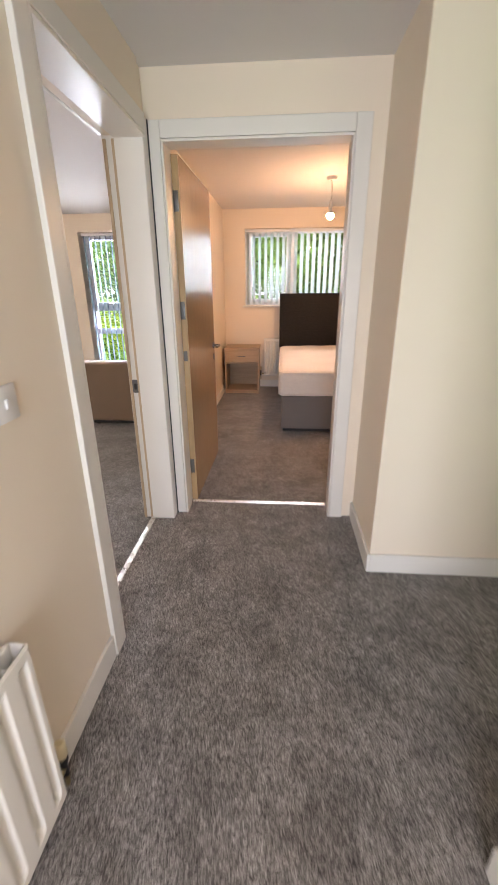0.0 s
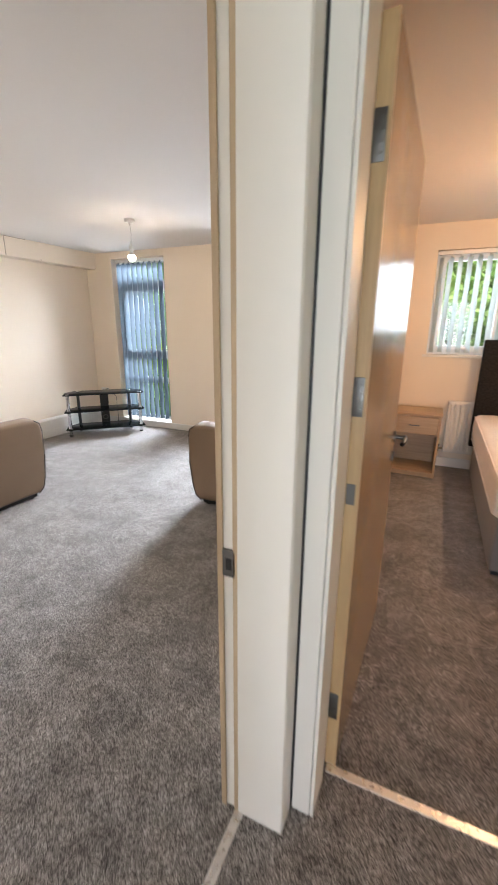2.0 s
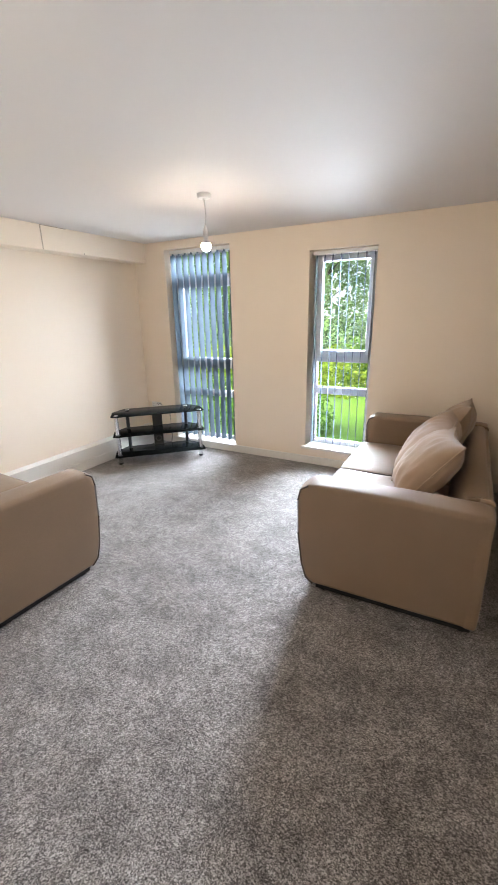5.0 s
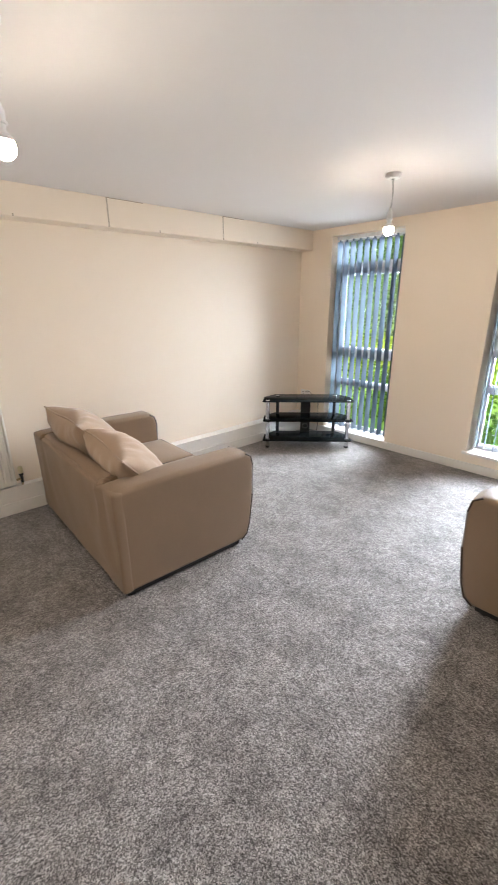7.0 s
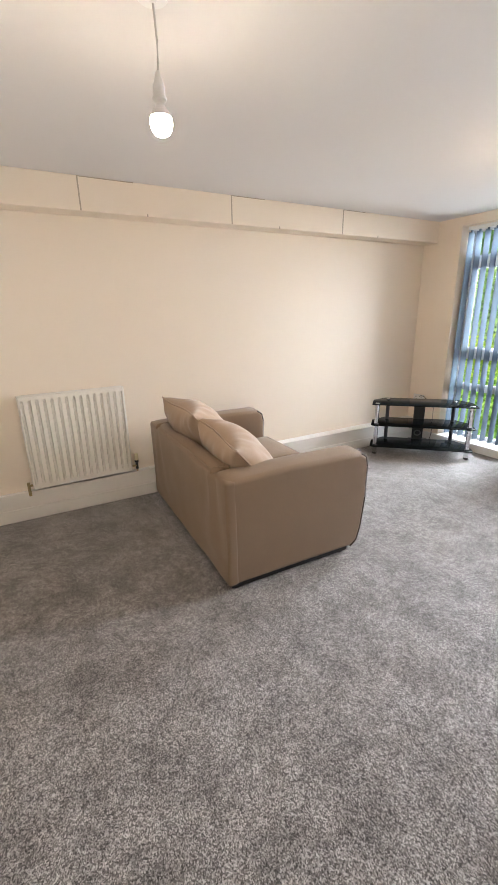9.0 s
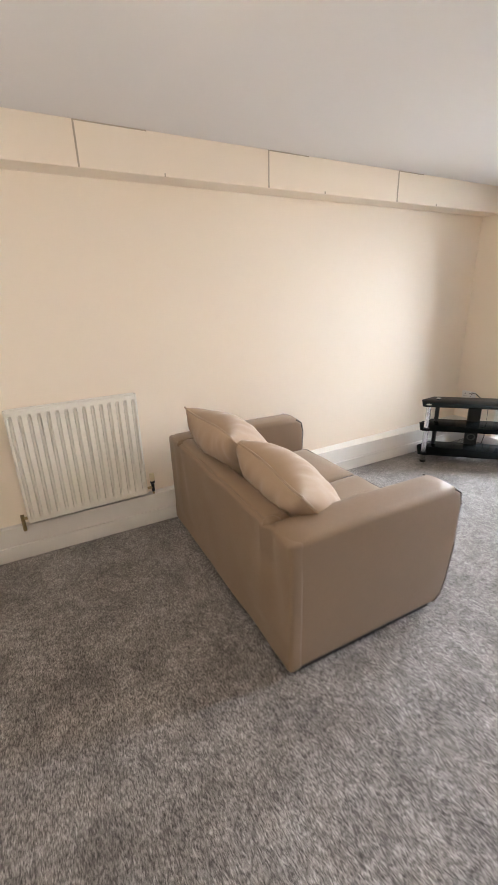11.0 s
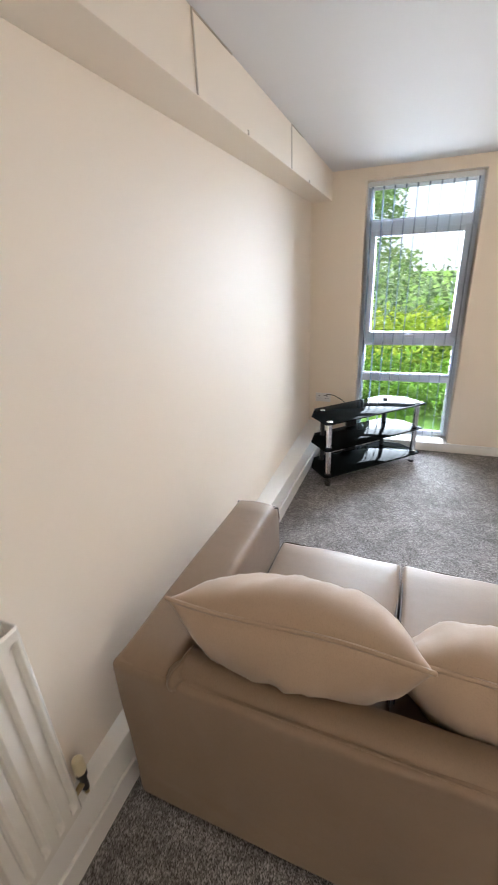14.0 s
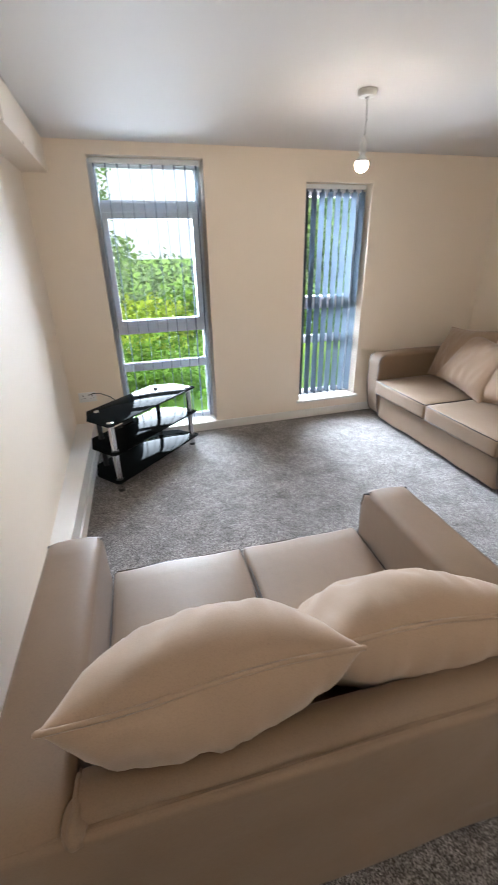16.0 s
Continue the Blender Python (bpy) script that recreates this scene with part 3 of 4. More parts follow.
def soft_box(bm, x0, x1, y0, y1, z0, z1, r, crown=0.0, seed=0.0, wrinkle=0.0, n=12):
    """An upholstered block: rounded edges, domed top, slack cloth."""
    start = set(bm.verts)
    box(bm, x0, x1, y0, y1, z0, z1)
    new_edges = [e for e in bm.edges if e.verts[0] not in start and e.verts[1] not in start]
    bmesh.ops.bevel(bm, geom=new_edges, offset=r, segments=3, profile=0.5, affect='EDGES')
    faces = [f for f in bm.faces if all(v not in start for v in f.verts)]
    long = [e for e in {e for f in faces for e in f.edges} if e.calc_length() > 2.5 * r]
    bmesh.ops.subdivide_edges(bm, edges=long, cuts=n, use_grid_fill=True)
    cx, cy, cz = (x0 + x1) / 2, (y0 + y1) / 2, (z0 + z1) / 2
    for v in bm.verts:
        if v in start:
            continue
        u, w = (v.co.x - cx) / (x1 - x0) * 2, (v.co.y - cy) / (y1 - y0) * 2
        if v.co.z > cz:
            v.co.z += crown * max(0, 1 - u * u) ** 0.7 * max(0, 1 - w * w) ** 0.7
        if wrinkle:
            d = Vector((noise.noise(v.co * 5 + Vector((seed, 0, 0))), noise.noise(v.co * 5 + Vector((0, seed, 3))), noise.noise(v.co * 5 + Vector((5, 0, seed)))))
            v.co += d * wrinkle


def sofa(W, m, label, seed):
    """Low box-armed sofa; x along its width, back at y = 0, front at y = D."""
    top = empty("sofa", m, label, "sofa", "matching sofas")
    D, aw, ah, lift = 0.94, 0.19, 0.655, 0.040
    # arms, with a front that leans in towards the floor
    prof = [(0.0, lift), (0.0, ah - 0.012), (0.03, ah), (0.40, ah + 0.010), (D - 0.06, ah + 0.004), (D - 0.015, ah - 0.025), (D, ah - 0.09), (D - 0.004, 0.36), (D - 0.03, 0.16), (D - 0.055, 0.075), (D - 0.10, lift)]
    for x in (0.0, W - aw):
        bm = bmesh.new()
        prism(bm, prof, x, x + aw, "x", bevel=0.026, seg=5)
        bmesh.ops.triangulate(bm, faces=[f for f in bm.faces if len(f.verts) > 4])
        long = [e for e in bm.edges if e.calc_length() > 0.12]
        bmesh.ops.subdivide_edges(bm, edges=long, cuts=5, use_grid_fill=True)
        for v in bm.verts:
            u = (v.co.x - x) / aw * 2 - 1
            if v.co.z > ah - 0.05:
                v.co.z += 0.010 * max(0, 1 - u * u)
            v.co.z += 0.004 * noise.noise(Vector((v.co.x * 9, v.co.y * 6 + seed, 1))) * (v.co.z > 0.1)
        obj("arm", bm, FABRIC, top, 50)
        bm = bmesh.new()
        for xx in (x + 0.009, x + aw - 0.009):
            tube(bm, [(xx, a - 0.0035, b - 0.003) for a, b in prof[4:]], 0.006)
        pieces("piping", bm, PIPING, top, 60)
    # back: upright panel, cover pulled over the top
    bm = bmesh.new()
    prism(bm, [(0.004, lift), (0.0, 0.35), (0.004, ah - 0.01), (0.02, ah + 0.012), (0.06, ah + 0.018), (0.10, ah + 0.008), (0.125, ah - 0.03), (0.20, 0.42), (0.20, lift)], aw + 0.001, W - aw - 0.001, "x", bevel=0.010, seg=2)
    obj("backrest", bm, FABRIC, top, 50)
    bm = bmesh.new()
    soft_box(bm, -0.002, W + 0.002, -0.014, 0.05, lift, ah - 0.002, 0.018, 0.0, seed + 3, 0.005, 30)
    for v in bm.verts:
        # folds that fan down from the pulled corners of the back cover
        for xk in (aw, W - aw):
            dx, dz = v.co.x - xk, max(0.0, ah - v.co.z)
            if v.co.y < 0.02 and dz < 0.5:
                fan = dx / (0.05 + 0.35 * dz)
                v.co.y -= 0.02 * math.exp(-fan * fan) * math.cos(fan * 4.2 + seed) * math.exp(-dz / 0.28) * min(1, dz / 0.03)
    obj("rear_cover", bm, FABRIC, top, 60)
    bm = bmesh.new()
    for x in (aw + 0.012, W - aw - 0.012):
        tube(bm, [(x, -0.002, ah - 0.07), (x, -0.002, ah - 0.01), (x, 0.02, ah + 0.016), (x, 0.06, ah + 0.021), (x, 0.105, ah + 0.008)], 0.0026)
    tube(bm, [(0.02, 0.001, ah - 0.006), (W / 2, 0.001, ah - 0.001), (W - 0.02, 0.001, ah - 0.006)], 0.003)
    pieces("seam", bm, FABRIC, top, 60)
    # gathered cloth where the back's roll meets each arm
    for x, side in ((aw - 0.004, 1), (W - aw + 0.004, -1)):
        bm = bmesh.new()
        bmesh.ops.create_icosphere(bm, subdivisions=3, radius=1.0)
        for v in bm.verts:
            swirl = math.atan2(v.co.z, v.co.x)
            k = 1 + 0.14 * math.sin(swirl * 5 + v.co.y * 3 + seed)
            v.co = Vector((x + side * 0.012 + v.co.x * 0.024 * k, 0.022 + v.co.y * 0.042, ah - 0.012 + v.co.z * 0.030 * k))
        obj("gathered_corner", bm, FABRIC, top, 70)
    # black dust cover deepened into a band, the shadow line under the sofa
    boxes("dust_cover_shadow", BLACK, [(0.02, W - 0.02, 0.012, D - 0.12, 0.012, lift + 0.004)], top, 0.002)
    # front rail with slack cloth
    bm = bmesh.new()
    soft_box(bm, aw + 0.002, W - aw - 0.002, 0.15, D - 0.045, 0.035, 0.285, 0.018, 0.0, seed, 0.014, 14)
    obj("base", bm, FABRIC, top, 60)
    # seat cushions with piped edges
    half = (W - 2 * aw) / 2
    for k in (0, 1):
        a, b = aw + k * half + 0.004, aw + (k + 1) * half - 0.004
        bm = bmesh.new()
        soft_box(bm, a, b, 0.17, D + 0.022, 0.29, 0.425, 0.022, 0.022, seed + k, 0.006, 10)
        obj("seat_cushion", bm, FABRIC, top, 60)
        bm = bmesh.new()
        for z in (0.418, 0.300):
            tube(bm, [(a + 0.006, 0.3, z), (a + 0.006, D + 0.002, z), (a + 0.02, D + 0.016, z), (b - 0.02, D + 0.016, z), (b - 0.006, D + 0.002, z), (b - 0.006, 0.3, z)], 0.0042)
        pieces("piping", bm, PIPING, top, 60)
    for x in (0.05, W - 0.05):
        for y in (0.05, D - 0.16):
            bm = bmesh.new()
            rod(bm, (x, y, 0), (x, y, 0.045), 0.022, 0.028)
            obj("foot", bm, BLACK, top, 40)
    return top


def radiator(m, w, h, label, valve_side=1, flutes=12):
    """Pressed steel panel radiator; x along the wall, front towards -y, base at z = 0, back of it at y = 0."""
    top = empty("radiator", m, label, "radiator", "panel radiators")
    bm = bmesh.new()
    xs, step = [0.0, 0.006], w / flutes
    for i in range(flutes):
        c = step * (i + 0.5)
        for d in (-0.24, -0.17, -0.08, 0.08, 0.17, 0.24):
            xs.append(c + d * step)
    xs += [w - 0.006, w]
    zs = [0.0, 0.006, 0.030, 0.042, 0.055, h * 0.5, h - 0.055, h - 0.042, h - 0.030, h - 0.006, h]
    def depth(x, z):
        k = (x / step) % 1 - 0.5
        groove = 1.0 if abs(k) <= 0.10 else (0.5 if abs(k) <= 0.20 else 0.0)
        on = 1.0 if 0.05 < z < h - 0.05 else (0.5 if 0.035 < z < h - 0.035 else 0.0)
        rim = 0.006 if x in (0.0, w) or z in (0.0, h) else 0.0
        return -0.070 + 0.016 * (groove * on) + rim
    g = [[bm.verts.new((x, depth(x, z), z)) for z in zs] for x in xs]
    for i in range(len(xs) - 1):
        for j in range(len(zs) - 1):
            bm.faces.new((g[i][j], g[i + 1][j], g[i + 1][j + 1], g[i][j + 1]))
    bm.normal_update()
    bmesh.ops.solidify(bm, geom=bm.faces[:], thickness=0.012)
    obj("front_panel", bm, ENAMEL, top)
    boxes("back_panel", ENAMEL, [(0.004, w - 0.004, -0.022, -0.010, 0.0, h)], top, 0.004)
    bm = bmesh.new()
    n = int(w / 0.028)
    for i in range(n):
        x = 0.02 + (w - 0.04) * i / n
        box(bm, x, x + 0.0015, -0.048, -0.023, 0.05, h - 0.035)
    tagged(obj("convector_fins", bm, ENAMEL, top), kind="stuff")
    for x in (-0.003, w):
        boxes("side_cover", ENAMEL, [(x, x + 0.003, -0.056, -0.012, 0.03, h - 0.004)], top)
    vx = w + 0.045 if valve_side > 0 else -0.045
    bm = bmesh.new()
    lathe(bm, [(0.0, 0.135), (0.012, 0.134), (0.017, 0.128), (0.018, 0.085), (0.015, 0.078), (0.0, 0.076)], 16, (vx, -0.04, 0.0))
    obj("valve_cap", bm, CREAM, top, 40)
    bm = bmesh.new()
    lathe(bm, [(0.0, 0.078), (0.0165, 0.077), (0.0165, 0.062), (0.011, 0.058), (0.011, 0.0), (0.0, 0.0)], 14, (vx, -0.04, 0.0))
    obj("valve_collar", bm, BLACK, top, 40)
    bm = bmesh.new()
    rod(bm, (vx, -0.04, 0.03), (vx - 0.05 * valve_side, -0.04, 0.03), 0.009)
    rod(bm, (vx, -0.04, 0.0), (vx, -0.04, -0.05), 0.0075)
    obj("valve_body", bm, BRASS, top, 40)
    bm = bmesh.new()
    ox = -0.03 if valve_side > 0 else w + 0.03
    rod(bm, (ox, -0.04, 0.03), (ox + 0.035 * valve_side, -0.04, 0.03), 0.009)
    rod(bm, (ox, -0.04, 0.055), (ox, -0.04, -0.05), 0.0105)
    obj("lockshield_valve", bm, BRASS, top, 40)
    return top


def pendant(x, y, glass, label):
    top = empty("pendant_lamp", pose(x, y, H), label, "lamp", "pendant lamps")
    bm = bmesh.new()
    lathe(bm, [(0.0, 0.0), (0.046, 0.0), (0.048, -0.006), (0.046, -0.022), (0.040, -0.028), (0.012, -0.030), (0.009, -0.038), (0.0, -0.038)], 28)
    obj("ceiling_rose", bm, PLASTIC, top, 40)
    bm = bmesh.new()
    tube(bm, [(0, 0, -0.03), (0.004, 0.001, -0.07), (0.007, 0.002, -0.12), (0.005, 0.001, -0.17), (0.001, 0, -0.20)], 0.0032, 8)
    obj("flex", bm, FLEX, top, 60)
    bm = bmesh.new()
    lathe(bm, [(0.0, -0.190), (0.006, -0.191), (0.014, -0.220), (0.017, -0.225), (0.017, -0.253), (0.021, -0.255), (0.021, -0.261), (0.015, -0.263), (0.015, -0.271), (0.0, -0.271)], 20)
    obj("lampholder", bm, PLASTIC, top, 40)
    bm = bmesh.new()
    lathe(bm, [(0.013, -0.271), (0.016, -0.279), (0.0235, -0.287), (0.0295, -0.298), (0.0305, -0.304)], 24)
    obj("bulb_collar", bm, PLASTIC, top, 60)
    bm = bmesh.new()
    lathe(bm, [(0.0303, -0.303), (0.0325, -0.312), (0.0325, -0.322), (0.029, -0.335), (0.020, -0.346), (0.010, -0.351), (0.0, -0.352)], 24)
    obj("bulb", bm, glass, top, 60)
    return top


def double_socket(m, label, switches=2, outlets=True, w=0.146, h=0.086):
    """Wall plate; x along the wall, front towards -y, centre at the origin."""
    top = tagged(boxes("socket" if outlets else "light_switch", PLASTIC, [(-w / 2, w / 2, -0.010, 0, -h / 2, h / 2)], None, 0.003, 40, m), label, "socket" if outlets else "switch")
    rows = []
    if outlets:
        for c in (-w / 4, w / 4):
            rows += [(c - 0.004, c + 0.004, -0.0108, -0.0095, 0.008, 0.020), (c - 0.015, c - 0.007, -0.0108, -0.0095, -0.012, -0.007), (c + 0.007, c + 0.015, -0.0108, -0.0095, -0.012, -0.007)]
        for row in rows:
            boxes("pin_hole", BLACK, [row], top)
    for c in ([0.0] if switches == 1 else [-0.022, 0.022]):
        boxes("rocker", PLASTIC, [(c - 0.005, c + 0.005, -0.015, -0.0095, 0.018, 0.034) if outlets else (c - 0.006, c + 0.006, -0.016, -0.0095, -0.012, 0.012)], top, 0.002)
    return top


# ---------------------------------------------------------------- living room things
sofa(1.48, pose(-4.475, 2.93, 0, 0, 0, -2.0), "taupe fabric two-seat sofa with piped edges on grey carpet", 1.0)
sofa(1.87, pose(-0.825, 4.165, 0, 0, 0, 90), "taupe fabric two-seat sofa with piped edges by the narrow window", 4.0)
scatter_cushion(pose(-3.985, 3.15, 0.672, 41, 1, -1), 0.4, "plump beige cushion leaning on the sofa back", 0.64, 0.51, 0.30)
scatter_cushion(pose(-3.42, 3.175, 0.612, 41, 4, -3), 2.1, "plump beige cushion leaning on the sofa back", 0.64, 0.51, 0.29)
scatter_cushion(pose(-1.075, 5.56, 0.680, 28, 5, 90), 3.3, "plump beige cushion leaning on the sofa back", 0.60, 0.50, 0.24)
scatter_cushion(pose(-1.19, 5.23, 0.655, 40, -6, 84), 5.2, "plump beige cushion leaning on another cushion", 0.62, 0.50, 0.26)
scatter_cushion(pose(-1.16, 4.80, 0.650, 38, 5, 96), 7.7, "plump beige cushion leaning on the sofa back", 0.62, 0.50, 0.26)
radiator(pose(-0.48, 5.35, 0.16, 0, 0, -90), 0.95, 0.60, "white steel panel radiator behind the sofa", -1, 16)

radiator(pose(-4.597, 2.015, 0.240, 0, 0, 90), 0.735, 0.704, "white steel panel radiator on the long wall", 1, 15)
pendant(-2.722, 4.817, BULB, "lit bare bulb on a white ceiling pendant")
pendant(-2.681, 2.556, BULB, "lit bare bulb on a white ceiling pendant")
double_socket(pose(-4.47, NY, 0.462), "white double wall socket above the television stand")


def tv_stand(m):
    """Corner stand of three black glass shelves on chrome tubes; front edge along x from the origin, depth along y."""
    top = empty("tv_stand", m, "black glass and chrome corner television stand", "tv stand")
    def shelf(z, t):
        bm = bmesh.new()
        prism(bm, [(0.02, 0.0), (0.98, 0.0), (1.0, 0.02), (0.985, 0.24), (0.86, 0.385), (0.14, 0.385), (0.015, 0.24), (0.0, 0.02)], z, z + t, "z", bevel=0.0025, seg=2)
        obj("shelf", bm, SMOKED, top, 30)
    shelf(0.535, 0.008)
    shelf(0.315, 0.008)
    shelf(0.085, 0.008)
    for x, y in ((0.055, 0.05), (0.945, 0.05)):
        bm = bmesh.new()
        rod(bm, (x, y, 0.0), (x, y, 0.535), 0.022, n=20)
        obj("leg", bm, CHROME, top, 40)
        bm = bmesh.new()
        for z in (0.085, 0.315):
            rod(bm, (x, y, z - 0.012), (x, y, z + 0.020), 0.0245, n=20)
        rod(bm, (x, y, 0.0), (x, y, 0.02), 0.0245, n=20)
        pieces("collar", bm, BLACK, top, 40)
        bm = bmesh.new()
        lathe(bm, [(0.0, 0.549), (0.020, 0.548), (0.0235, 0.545), (0.0235, 0.543)], 20, (x, y, 0))
        obj("cap", bm, CHROME, top, 40)
    for x in (0.17, 0.83):
        bm = bmesh.new()
        rod(bm, (x, 0.31, 0.0), (x, 0.31, 0.535), 0.019, n=16)
        obj("leg", bm, BLACK, top, 40)
        bm = bmesh.new()
        lathe(bm, [(0.0, 0.549), (0.018, 0.548), (0.021, 0.543)], 16, (x, 0.31, 0))
        obj("cap", bm, CHROME, top, 40)
    bm = bmesh.new()
    prism(bm, [(0.445, 0.06), (0.555, 0.06), (0.555, 0.53), (0.545, 0.53), (0.53, 0.505), (0.47, 0.505), (0.455, 0.53), (0.445, 0.53)], 0.345, 0.365, "y", bevel=0.003)
    obj("cable_column", bm, BLACK, top)
    bm = bmesh.new()
    tube(bm, [(0.5 + 0.032 * math.cos(a * math.pi / 10), 0.342, 0.17 + 0.028 * math.sin(a * math.pi / 10)) for a in range(20)], 0.006, 6, True)
    obj("cable_ring", bm, STEEL, top, 60)
    return top


tv_stand(pose(-4.262, 5.175, 0, 0, 0, 44.6))
bm = bmesh.new()
tube(bm, [(-4.46, 6.145, 0.48), (-4.42, 6.12, 0.50), (-4.36, 6.09, 0.505), (-4.28, 6.07, 0.47), (-4.2, 6.07, 0.4), (-4.2, 6.08, 0.1), (-4.22, 6.08, 0.003)], 0.004)
tagged(obj("aerial_cable", bm, BLACK, None, 60), "black cable hanging behind the television stand", "cable")

# ---------------------------------------------------------------- hall things
radiator(pose(-0.275, 0.775, 0.04, 0, 0, 90) @ Matrix.Translation((-0.72, 0, 0)), 0.72, 0.56, "white steel panel radiator on the hall wall", 1, 9)
double_socket(pose(-0.275, 0.965, 1.128, 0, 0, 90), "white plastic light switch on the hall wall", 1, False, 0.086, 0.086)

# ---------------------------------------------------------------- bedroom things
door = empty("door_1", pose(-0.228, 2.562, 0.0, 0, 0, -1.0), "oak veneered flush door standing open into the bedroom", "door", kind="structure")
boxes("leaf", OAK, [(0.0, 0.044, 0.006, 0.874, 0.008, 2.030)], door)
boxes("lipping", LIPPING, [(0.0, 0.044, 0.0, 0.0055, 0.008, 2.030), (0.0, 0.044, 0.8745, 0.880, 0.008, 2.030)], door)
for z in (0.258, 1.254, 1.816):
    bm = bmesh.new()
    box(bm, 0.004, 0.036, -0.003, -0.0002, z - 0.05, z + 0.05, 0.001)
    rod(bm, (-0.004, -0.006, z - 0.05), (-0.004, -0.006, z + 0.05), 0.006)
    for k in (-0.033, -0.011, 0.011, 0.033):
        rod(bm, (0.02 + 0.008 * (1 if k * 1000 % 2 else -1), -0.0045, z + k), (0.02 + 0.008 * (1 if k * 1000 % 2 else -1), -0.003, z + k), 0.004)
    obj("hinge", bm, STEEL, door, 40)
boxes("closer_plate", STEEL, [(0.010, 0.034, -0.003, -0.0002, 0.96, 1.02)], door, 0.001)
for side, x in ((1, 0.044), (-1, 0.0)):
    bm = bmesh.new()
    rod(bm, (x, 0.82, 0.95), (x + side * 0.008, 0.82, 0.95), 0.026, n=24)
    rod(bm, (x, 0.82, 0.95), (x + side * 0.05, 0.82, 0.95), 0.009)
    tube(bm, [(x + side * 0.048, 0.828, 0.95), (x + side * 0.052, 0.79, 0.95), (x + side * 0.052, 0.74, 0.951), (x + side * 0.046, 0.705, 0.95)], 0.0095, 10)
    obj("handle", bm, STEEL, door, 40)
    bm = bmesh.new()
    rod(bm, (x, 0.82, 0.86), (x + side * 0.007, 0.82, 0.86), 0.024, n=24)
    obj("escutcheon", bm, STEEL, door, 40)


def bed(x0, x1, y0, y1):
    top = empty("bed", pose(0, 0, 0), "double divan bed with bare white mattress and dark headboard", "bed")
    bm = bmesh.new()
    soft_box(bm, x0 + 0.03, x1 - 0.03, y0 + 0.02, y1, 0.04, 0.375, 0.015, 0, 2.0, 0.004, 10)
    obj("divan_base", bm, DIVAN, top, 50)
    bm = bmesh.new()
    soft_box(bm, x0, x1, y0, y1, 0.375, 0.625, 0.045, 0.03, 7.0, 0.012, 14)
    obj("mattress", bm, MATTRESS, top, 60)
    bm = bmesh.new()
    for z in (0.395, 0.605):
        tube(bm, [(x0 + 0.004, y1 - 0.05, z), (x0 + 0.004, y0 + 0.05, z), (x0 + 0.05, y0 + 0.004, z), (x1 - 0.05, y0 + 0.004, z), (x1 - 0.004, y0 + 0.05, z), (x1 - 0.004, y1 - 0.05, z)], 0.007)
    pieces("mattress_piping", bm, MATTRESS, top, 60)
    bm = bmesh.new()
    box(bm, x0 - 0.01, x1 + 0.01, y1 + 0.004, y1 + 0.075, 0.30, 1.30, 0.012, 3)
    obj("headboard", bm, LEATHER, top, 40)
    for x in (x0 + 0.3, x1 - 0.3):
        boxes("headboard_strut", BLACK, [(x - 0.03, x + 0.03, y1 + 0.03, y1 + 0.05, 0.0, 0.31)], top)
    for x in (x0 + 0.12, x1 - 0.12):
        for y in (y0 + 0.12, y1 - 0.12):
            bm = bmesh.new()
            rod(bm, (x, y, 0), (x, y, 0.05), 0.025)
            obj("castor", bm, BLACK, top, 40)
    # black board put beneath the divan as the shadow in that gap
    boxes("plinth_shadow_board", BLACK, [(x0 + 0.05, x1 - 0.05, y0 + 0.04, y1, 0.012, 0.045)], top)


bed(0.355, 1.86, 3.985, 5.83)
stand = empty("bedside_table", pose(-0.385, 5.60, 0), "oak laminate bedside table with one drawer over an open shelf", "bedside table")
boxes("body", LAMINATE, [(0, 0.018, 0, 0.40, 0, 0.60), (0.442, 0.46, 0, 0.40, 0, 0.60), (0.018, 0.442, 0.01, 0.40, 0.03, 0.05), (0.018, 0.442, 0.388, 0.40, 0.05, 0.60), (0.018, 0.442, 0.01, 0.388, 0.41, 0.425), (0.018, 0.442, 0.02, 0.035, 0.0, 0.03)], stand, 0.0015)
boxes("top", LAMINATE, [(-0.008, 0.468, -0.010, 0.40, 0.60, 0.622)], stand, 0.002)
boxes("drawer", LAMINATE, [(0.021, 0.439, -0.002, 0.016, 0.430, 0.594)], stand, 0.0015)
boxes("handle", STEEL, [(0.18, 0.28, -0.022, -0.014, 0.508, 0.516), (0.19, 0.20, -0.016, -0.001, 0.508, 0.516), (0.26, 0.27, -0.016, -0.001, 0.508, 0.516)], stand, 0.001)
radiator(pose(0.13, BY, 0.17), 1.1, 0.53, "white steel panel radiator under the bedroom window", -1, 26)
pendant(0.814, 4.53, BULB_WARM, "lit bare bulb on a white ceiling pendant in the bedroom")
bm = bmesh.new()
lathe(bm, [(0.0, 0.0), (0.055, 0.0), (0.058, -0.014), (0.052, -0.020), (0.050, -0.046), (0.038, -0.058), (0.0, -0.060)], 28, (0.285, 3.34, H))
tagged(obj("smoke_alarm", bm, PLASTIC, None, 40), "white round smoke alarm on the ceiling", "smoke alarm")

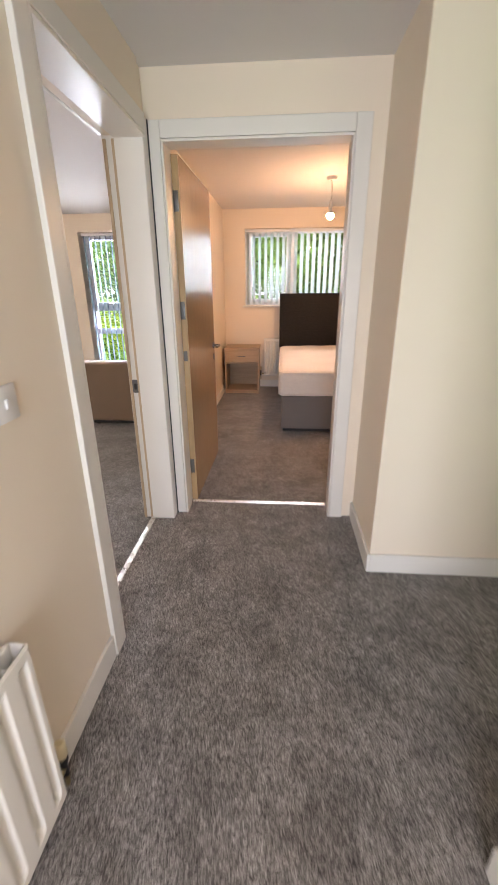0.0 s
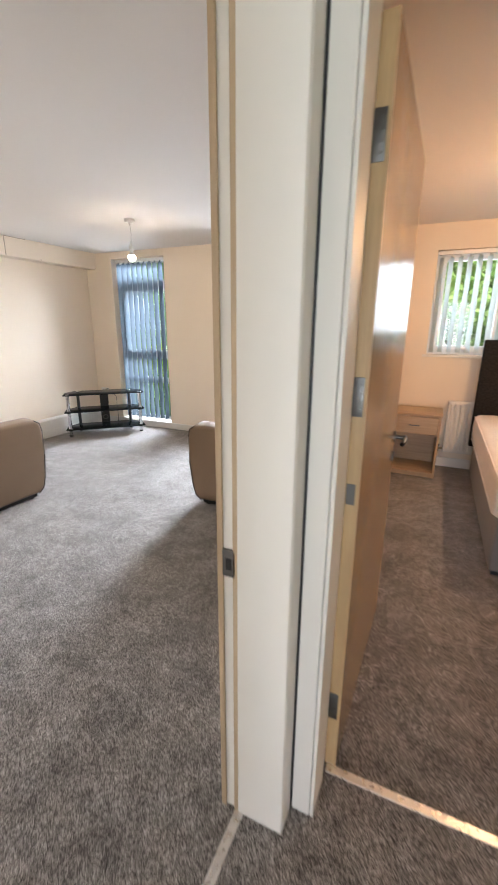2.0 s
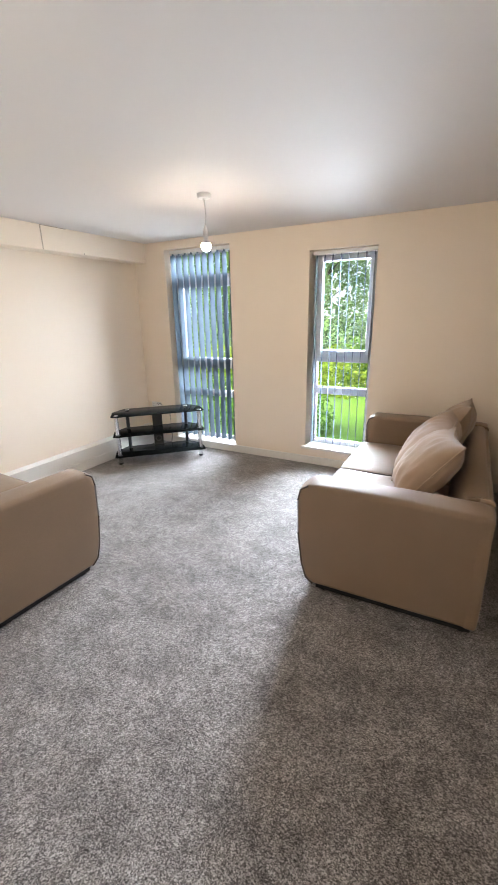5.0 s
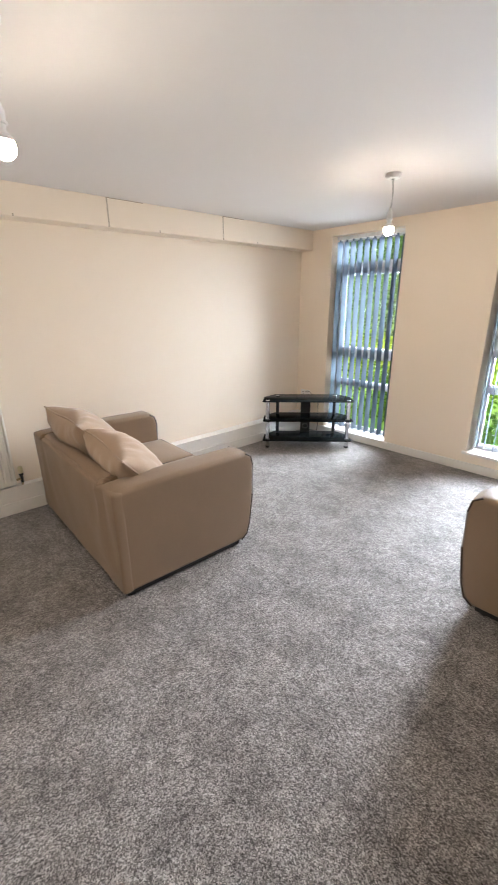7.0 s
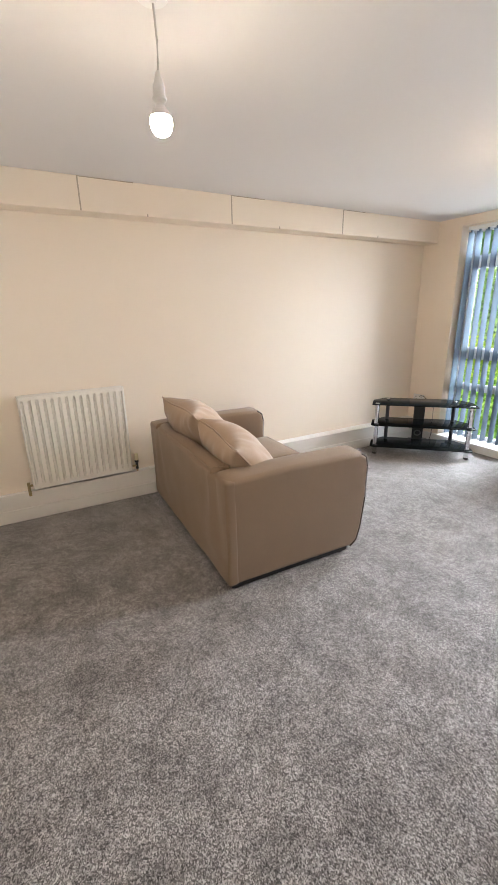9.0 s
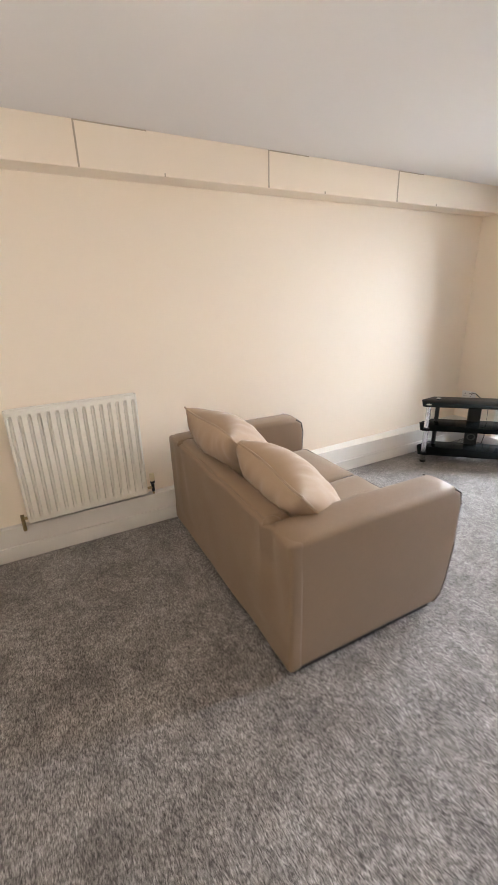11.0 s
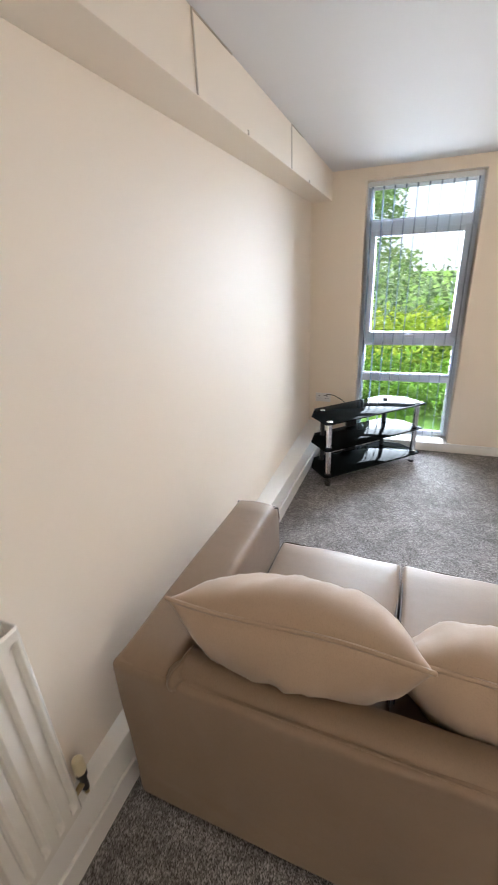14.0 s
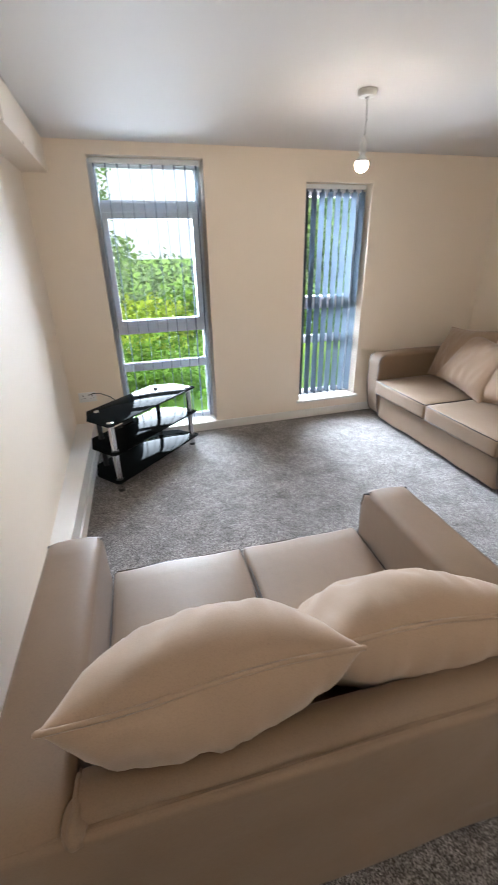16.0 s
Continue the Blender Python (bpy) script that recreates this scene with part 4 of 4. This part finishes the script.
# ---------------------------------------------------------------- outside
bm = bmesh.new()
n = 60
for i in range(n + 1):
    for j in range(n + 1):
        x, y = (i / n * 2 - 1), (j / n * 2 - 1)
        x, y = x * abs(x) * 400, y * abs(y) * 400
        bm.verts.new((x, y, -0.16 + (0.04 * noise.noise(Vector((x * 0.3, y * 0.3, 0))) if y > 7 else 0)))
bm.verts.ensure_lookup_table()
for i in range(n):
    for j in range(n):
        a = i * (n + 1) + j
        bm.faces.new((bm.verts[a], bm.verts[a + n + 1], bm.verts[a + n + 2], bm.verts[a + 1]))
structure(obj("ground", bm, GRASS, None, 60), "bright green mown lawn")


def foliage(name, mat, blobs, count, size, label, category, seed, kind=""):
    """Leaves strewn through overlapping clumps (x, y, z, rx, ry, rz), dense at the skin, with gaps."""
    rng = random.Random(seed)
    verts, faces = [], []
    total = sum(b[3] * b[5] + b[4] * b[5] + b[3] * b[4] for b in blobs)
    for bx, by, bz, rx, ry, rz in blobs:
        for _ in range(int(count * (rx * rz + ry * rz + rx * ry) / total)):
            d = Vector((rng.gauss(0, 1), rng.gauss(0, 1), rng.gauss(0, 1))).normalized()
            k = 0.55 + 0.5 * rng.random() + 0.25 * noise.noise(d * 2.3 + Vector((bx, by, bz)))
            p = Vector((bx + d.x * rx * k, by + d.y * ry * k, max(-0.12, bz + d.z * rz * k)))
            s = size * (0.6 + 0.8 * rng.random())
            q = Euler((rng.uniform(-1, 1), rng.uniform(-1, 1), rng.uniform(0, 6.28))).to_matrix()
            c = len(verts)
            for v in ((-0.5, 0, 0), (0, -0.28, 0.06), (0.55, 0, -0.05), (0, 0.28, 0.06)):
                verts.append(p + q @ (Vector(v) * s))
            faces += [(c, c + 1, c + 3), (c + 1, c + 2, c + 3)]
    me = bpy.data.meshes.new(name)
    me.from_pydata([tuple(v) for v in verts], [], faces)
    me.materials.append(mat)
    return tagged(new(name, me), label, category, kind=kind)


rng = random.Random(5)
foliage("shrub", LEAF, [(-4.6 + 0.5 * i, 7.7 + 0.25 * rng.random(), 0.12, 0.45, 0.5, 0.42 + 0.16 * rng.random()) for i in range(4)], 4200, 0.075, "dense leafy green shrub outside the tall window", "shrub", 11, "stuff")
foliage("lime_shrub", LEAF_LIME, [(-7.6 + 0.6 * i, 10.5 + 0.3 * rng.random(), 0.16, 0.6, 0.5, 0.66 + 0.18 * rng.random()) for i in range(8)], 11000, 0.10, "yellow-green shrub border across the lawn", "shrub", 12, "stuff")
foliage("hedge", LEAF_DARK, [(-11 + 0.9 * i, 12.0 + 0.5 * rng.random(), 0.62, 0.9, 0.8, 0.95 + 0.35 * rng.random()) for i in range(22)], 20000, 0.12, "tall dark green garden hedge", "hedge", 13, "stuff")
foliage("bramble", LEAF, [(-3.0 + 0.6 * i, 11.2 + 0.3 * rng.random(), 0.2, 0.6, 0.5, 0.62 + 0.25 * rng.random()) for i in range(7)], 9000, 0.10, "leafy bushes in front of the hedge", "shrub", 14, "stuff")


def tree(x, y, height, spread, seed):
    r = random.Random(seed)
    top = empty("tree", pose(x, y, -0.16), "broad leafy green tree in the garden", "tree", "garden trees")
    bm = bmesh.new()
    rod(bm, (0, 0, 0), (0.05, 0.02, height * 0.45), 0.16, 0.11, 10)
    tips = []
    for i in range(9):
        a, up = i * 2.4, height * (0.10 + 0.075 * i)
        tip = (math.cos(a) * spread * 0.7, math.sin(a) * spread * 0.7, up + height * 0.2)
        rod(bm, (0.03, 0.01, min(up, height * 0.45)), tip, 0.035, 0.008, 8)
        tips.append(tip)
    obj("trunk", bm, BARK, top, 60)
    blobs = [(t[0] + r.uniform(-0.3, 0.3), t[1] + r.uniform(-0.3, 0.3), t[2] + r.uniform(-0.2, 0.5), spread * 0.5, spread * 0.5, height * 0.16) for t in tips]
    blobs.append((0, 0, height * 0.75, spread * 0.7, spread * 0.7, height * 0.22))
    crown = foliage("crown", LEAF_TREE, blobs, 24000, 0.15, "", "", seed)
    crown.parent = top


tree(0.2, 13.5, 4.6, 1.9, 21)
tree(2.9, 12.6, 5.0, 2.1, 22)
tree(-9.2, 16.5, 5.0, 2.0, 23)
tree(-6.4, 17.5, 5.4, 2.5, 24)

# pale overcast distance beyond the garden
bm = bmesh.new()
ring = [(math.cos(radians(a)) * 90 - 2, math.sin(radians(a)) * 90 + 6) for a in range(20, 161, 10)]
low = [bm.verts.new((x, y, -1)) for x, y in ring]
high = [bm.verts.new((x, y, 60)) for x, y in ring]
for i in range(len(ring) - 1):
    bm.faces.new((low[i], low[i + 1], high[i + 1], high[i]))
structure(obj("backdrop", bm, glow("pale_cloud", (0.93, 0.97, 1.0), 1.1), None, 60), "pale white cloudy sky beyond the garden")
